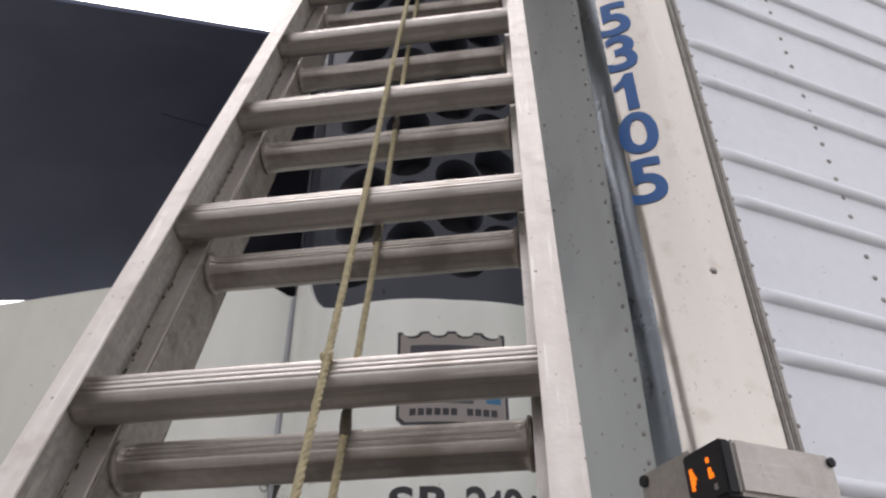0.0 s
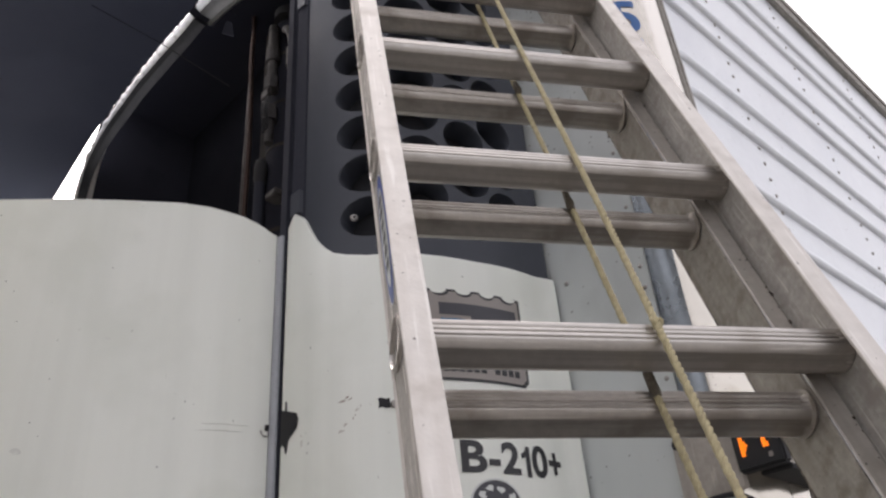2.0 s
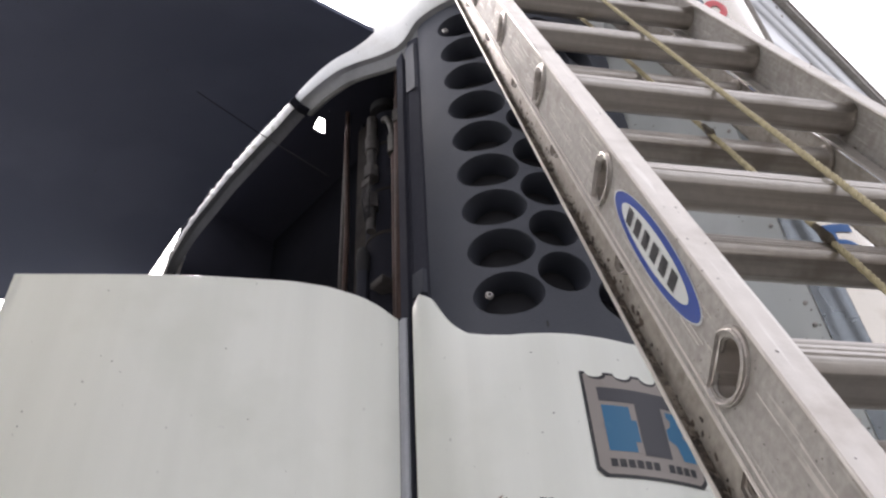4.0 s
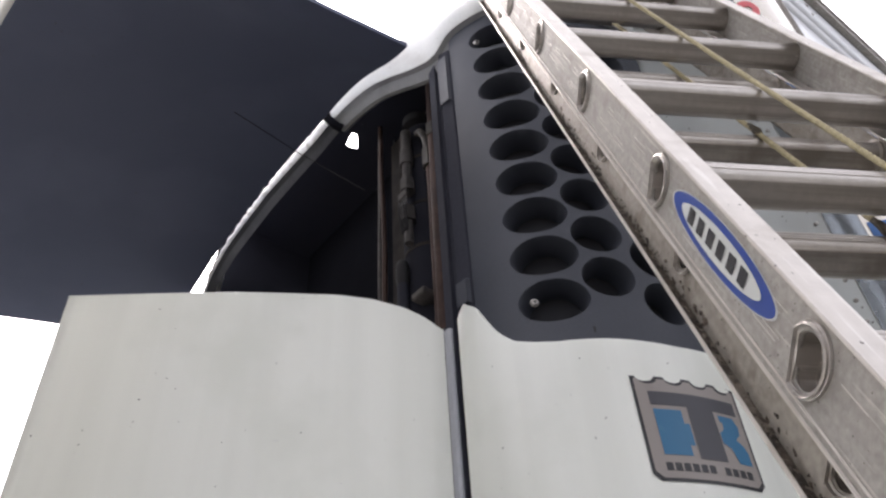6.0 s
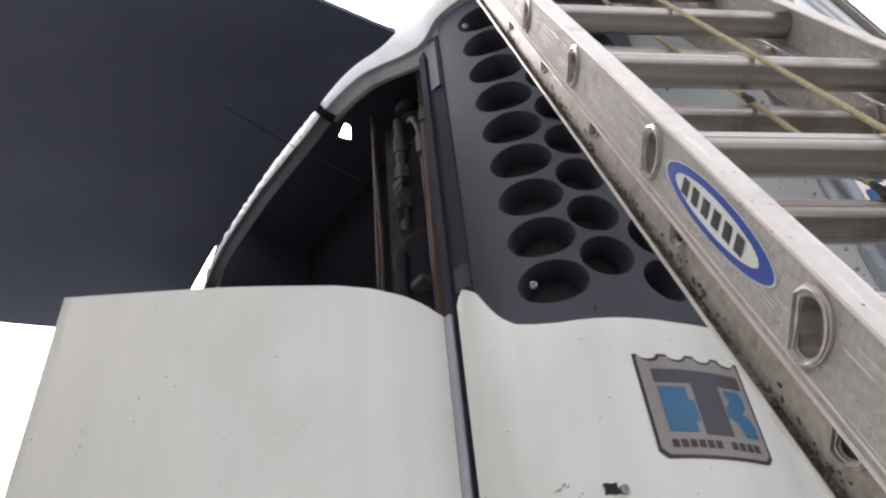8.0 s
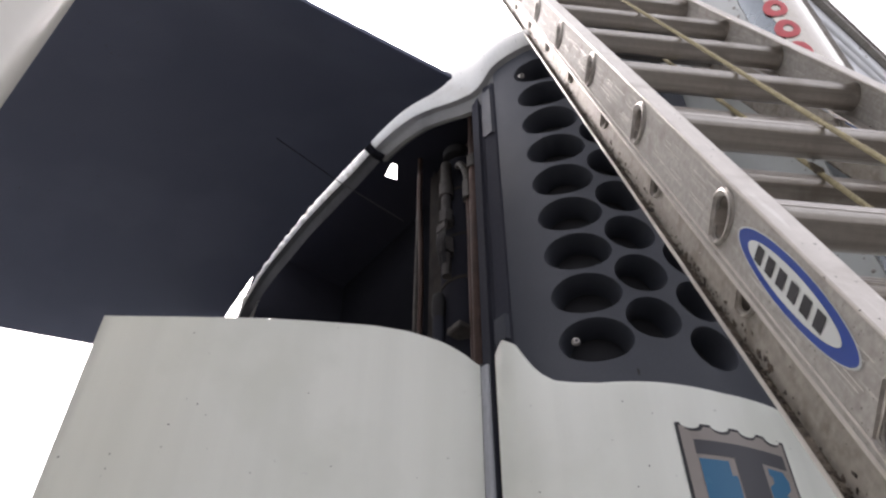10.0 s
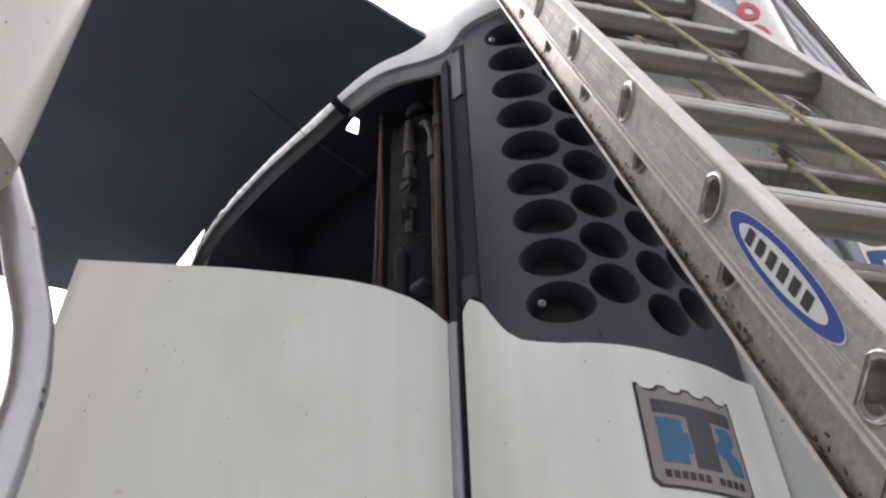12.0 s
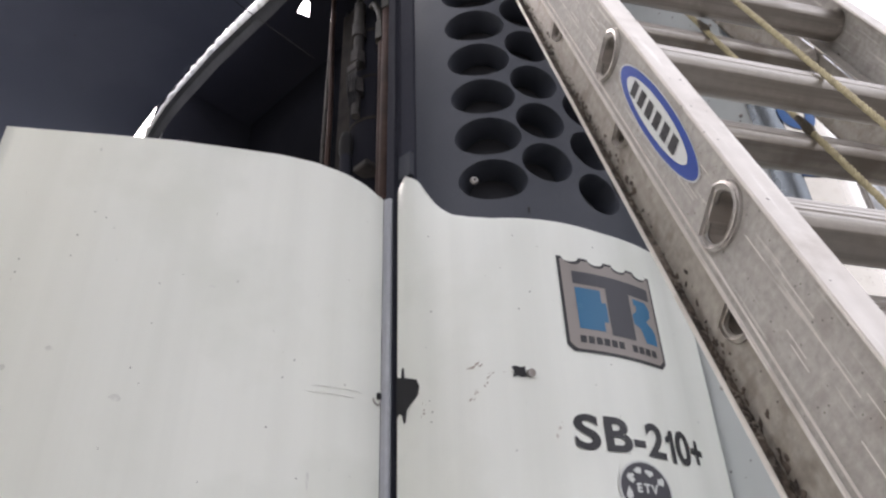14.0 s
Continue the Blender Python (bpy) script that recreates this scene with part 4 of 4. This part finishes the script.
def section(tag, web, n_back, n_front, rung_z, k_lo, k_hi, dy, inward, rail_label):
    y0, y1 = k_lo * PITCH - (0.15 if tag == "fly" else 0.32) + dy, k_hi * PITCH + 0.15 + dy
    ks = range(k_lo, k_hi + 1)
    rung_mesh = None
    for side in (-1, 1):
        outer = [(n_back, y0), (n_front - 0.0034, y0), (n_front - 0.0034, y1), (n_back, y1)]
        bm = filled([outer] + [d_loop(rung_z, k * PITCH + dy, 0.042, 0.037, 0, 32, 0.0, True) for k in ks], 0, 0.0015)
        mapped(bm, lambda v: Vector((side * web + v.z, v.y, v.x)))
        rail = part(tag + "_rail", bm, ALU if inward else BASE_ALU, ladder, rail_label if side < 0 else "")
        for nz, r0, r1 in ((n_back - 0.0016, web - 0.006, web + 0.0020), (n_front - 0.0016, 0.2048, web + 0.0050)) if inward else ((n_back - 0.0016, web - 0.0015, web + 0.0116), (n_front + 0.0008, web - 0.0015, 0.2200)):
            a, b = sorted((side * r0, side * r1))
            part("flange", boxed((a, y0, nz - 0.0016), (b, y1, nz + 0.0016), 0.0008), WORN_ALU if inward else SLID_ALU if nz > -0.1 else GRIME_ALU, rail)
        if inward:
            a, b = sorted((side * (web + 0.0012), side * (web + 0.0032)))
            for zq in (n_back + 0.001, n_back + 0.008):
                part("edge_ridge", boxed((a, y0, zq - 0.0011), (b, y1, zq + 0.0011), 0.0008), WORN_ALU, rail)
            # broken bright scuff lines where the sections slide
            lines = bmesh.new()
            for q in (0.34, 0.40, 0.62, 0.69):
                zq, yq = n_back + (n_front - n_back) * q, y0
                while yq < y1:
                    ln = slide.uniform(0.01, 0.07)
                    a, b = sorted((side * (web + 0.0012), side * (web + 0.0019)))
                    wob = slide.uniform(-0.0006, 0.0006)
                    if any(yq < k * PITCH + dy + 0.036 and yq + ln > k * PITCH + dy - 0.036 for k in ks):
                        yq += 0.02
                        continue
                    box(lines, (a, yq, zq + wob - 0.0003), (b, min(y1, yq + ln), zq + wob + 0.0003))
                    yq += ln + slide.uniform(0.01, 0.10)
            tagged(part("sliding_wear", lines, WORN_ALU, rail, "bright broken scuff lines"), kind="stuff")
        else:
            a, b = sorted((side * (web + 0.0108), side * (web + 0.0122)))
            part("flange_edge", boxed((a, y0, n_back - 0.0034), (b, y1, n_back + 0.0022), 0.0005), WORN_ALU, rail)
        if side < 0:
            first = rail
    for k in ks:
        if rung_mesh is None:
            bm = rung(web, 0.0010 if inward else 0.0036)
            ob = part(tag + "_rung", bm, RUNG_ALU if inward else BASE_RUNG, ladder, "grooved hollow aluminium rung", True)
            rung_mesh = ob.data
        else:
            ob = new(tag + "_rung", rung_mesh)
            ob.parent = ladder
        ob.location = (0, k * PITCH + dy, rung_z)
    return first


fly = section("fly", 0.2280, -0.0603, 0.0142, -0.0240, -3, 11, 0.0462, True, "aluminium fly rail with hollow rung ends")
base = section("base", 0.1970, -0.1272, -0.0535, -0.0835, -6, 8, 0.0140, False, "dirty aluminium base rail")
# dirt caked in the base rail's channel: scattered ragged flakes
rng = random.Random(11)
bm = bmesh.new()
for k in range(4600):
    y = rng.uniform(-0.9, 2.2)
    dense = 0.5 + 0.5 * math.sin(y * 9.0) * math.sin(y * 23.0 + 1.0)
    if rng.random() > 0.20 + 0.80 * dense:
        continue
    on_flange = rng.random() < 0.82
    c = rng.uniform(0.0, 0.0092) if on_flange else abs(rng.gauss(0, 0.006))
    r = rng.uniform(0.0008, 0.0034) * (0.5 + 0.9 * dense)
    n, turn, lift = rng.randint(6, 10), rng.uniform(0, 6.28), rng.uniform(0.0004, 0.0018)
    ring = []
    for q in range(n):
        w = turn + 2 * math.pi * q / n
        rr = r * rng.uniform(0.25, 1.3)
        d = max(0.0, c + rr * math.sin(w))
        yy = y + 1.5 * rr * math.cos(w)
        ring.append(bm.verts.new((-0.1990 - min(d, 0.0092), yy, -0.1267) if on_flange else (-0.1989, yy, -0.1267 + d)))
    tip = bm.verts.new((-0.1990 - c, y, -0.1267 + lift) if on_flange else (-0.1989 - lift, y, -0.1267 + c))
    for q in range(n):
        bm.faces.new((ring[q], ring[(q + 1) % n], tip))
tagged(part("grime", bm, DIRT, base, "dark flaking grime caked along the rail"), kind="stuff")
bm = bmesh.new()
for k in range(260):
    y = rng.uniform(-0.5, 1.6)
    side = -1 if rng.random() < 0.8 else 1
    c = Vector((side * rng.uniform(0.2158, 0.2198), y, -0.0510 + rng.uniform(0, 0.002)))
    r = rng.uniform(0.0007, 0.0022)
    bmesh.ops.create_icosphere(bm, subdivisions=1, radius=r, matrix=Matrix.Translation(c) @ Matrix.Diagonal((0.7, rng.uniform(0.8, 2.2), 0.9, 1)))
tagged(part("grime", bm, DIRT, base, "dark crumbs of grime packed between the rails"), kind="stuff")
# oval maker's sticker on the rail
st = Matrix.Translation((-0.2280 - 0.0020, 0.2008, -0.0185)) @ Matrix(((0, 0, -1, 0), (0, 1, 0, 0), (1, 0, 0, 0), (0, 0, 0, 1)))


def on_rail(loops, mat, name, label, off):
    bm = mapped(filled(loops), lambda v: st @ Vector((v.x, v.y, off)))
    return part(name, bm, mat, fly, label)


on_rail([oval(0, 0, 0.0216, 0.1085, 40)], STICKER_WHITE, "sticker_edge", "thin white edge of the sticker", 0.0002)
on_rail([oval(0, 0, 0.0207, 0.1058, 40)], STICKER_BLUE, "sticker", "blue and white oval sticker", 0.0004)
on_rail([oval(0, 0, 0.0142, 0.083, 40)], STICKER_WHITE, "sticker_field", "", 0.0009)
for k in range(6):
    yy = -0.0580 + 0.0218 * k
    on_rail([[(-0.0075, yy), (0.0075, yy), (0.0075, yy + 0.014), (-0.0075, yy + 0.014)]], INK, "sticker_bar", "", 0.0014)

# ---- rope through the ladder ----
def twisted(path, r, label):
    rope = thing("rope", label, "rope")
    pts = spline(path, 60)
    for strand in range(3):
        line, run = [], 0.0
        for i, p in enumerate(pts):
            d = (pts[min(i + 1, len(pts) - 1)] - pts[max(i - 1, 0)]).normalized()
            run += (p - pts[max(i - 1, 0)]).length
            a = R - d * R.dot(d)
            a.normalize()
            b = d.cross(a)
            w = run / 0.022 * 2 * math.pi + strand * 2 * math.pi / 3
            line.append(p + (a * math.cos(w) + b * math.sin(w)) * r * 0.5)
        part("strand", tube(line, r * 0.58, 6), ROPE, rope, "", True)
    return rope


def lad(x, y, z):
    return LM @ Vector((x + 0.0045, y, z))


pts = [lad(0.0125 - 0.0012 * k + 0.0012 * math.sin(k * 2.1), k * PITCH + 0.055, 0.002) for k in range(-3, 11)]
front_rope = twisted(pts, 0.0040, "frayed yellow twisted rope hanging in front of the rungs")
pts = [lad(0.0205 - 0.0036 * k + 0.0015 * math.sin(k * 1.7), k * PITCH + 0.03, -0.0585) for k in range(-3, 9)]
back_rope = twisted(pts, 0.0040, "dusty twisted rope hanging behind the front rungs")
# knot of the front rope round a rung, and fuzz where the back rope rubs
bm = bmesh.new()
c = lad(0.0125, 0.055, -0.006)
tube([c + R * (0.0045 * math.cos(a)) + L * (0.006 * math.sin(a)) + N * (0.008 + 0.003 * math.cos(2 * a)) for a in np.linspace(0, 2 * math.pi, 20)], 0.0022, 6, bm)
part("knot", bm, ROPE, front_rope, "", True)
for k in (0, 1, 2):
    c = lad(0.0205 - 0.0036 * k, k * PITCH + 0.034, -0.0575)
    rng = random.Random(k)
    bm = tube([c - L * 0.020, c - L * 0.008, c + L * 0.006, c + L * 0.018], lambda i, w: (0.0038, 0.0056, 0.0052, 0.0038)[i] * (0.8 + 0.4 * rng.random()), 9)
    part("frayed_patch", bm, FUZZ, back_rope, "dark frayed patch")

# ---- marker lamp on the post ----
lamp = thing("marker_lamp", "black side marker lamp with lit amber bars in an aluminium bracket", "lamp", TR @ Matrix.Translation((0.004, 0, 0.009)))
part("bracket", boxed((-0.101, -0.0610, 2.259), (0.082, -0.002, 2.337), 0.006), BRACKET, lamp, "scratched aluminium bracket")
part("bracket_plate", boxed((-0.1135, 0.016, 2.235), (-0.1045, 0.135, 2.346), 0.003), BASE_RAW, lamp)
part("lamp_body", boxed((-0.124, -0.062, 2.256), (-0.1012, 0.020, 2.334), 0.004), RUBBER, lamp, "black lamp housing")
part("gasket", boxed((-0.1005, -0.0580, 2.250), (0.078, -0.004, 2.2585), 0.002), RUBBER, lamp, "black rubber edge under the bracket")
# lit dots of the lamp's small display
DOT = 0.0034
DOTS = [(0.0055 - DOT * c, 2.281 + 0.0039 * r) for c in range(2) for r in range(8)] + [(-0.0013, 2.289 + 0.0039 * r) for r in range(4)] + [(-0.0047, 2.295)]
DOTS += [(-0.0315 - DOT * c, 2.309 + 0.0039 * r) for c in range(2) for r in range(2)] + [(-0.0325 - DOT * c, 2.287 + 0.0039 * r) for c in range(2) for r in range(4)] + [(-0.0393, 2.287), (-0.0393, 2.2909)]
for yy, zz in DOTS:
    part("lens_dot", boxed((-0.1256, yy - 0.0015, zz - 0.0016), (-0.1235, yy + 0.0015, zz + 0.0016), 0.0005), GLOW, lamp, "glowing amber dot")
part("display_mark", boxed((-0.1246, -0.0435, 2.2685), (-0.1237, -0.0365, 2.2765), 0.0003), DECAL_GREY, lamp, "small grey printed square")
for p in ((-0.1135, 0.122, 2.333),):
    part("bolt", tube([Vector(p), Vector(p) + Vector((-0.006, 0, 0))], 0.009, 12), RUBBER, lamp, "black bolt head", True)
part("bolt", tube([(0.072, -0.060, 2.324), (0.072, -0.066, 2.324)], 0.007, 12), RUBBER, lamp, "", True)
cable = thing("cable", "black cable looping under the marker lamp", "cable", TR)
part("sheath", tube(spline([(-0.115, 0.12, 2.22), (-0.13, 0.08, 2.235), (-0.14, 0.02, 2.23), (-0.13, -0.01, 2.20), (-0.12, 0.02, 2.16), (-0.11, 0.10, 2.15)], 8), 0.004, 8), RUBBER, cable)
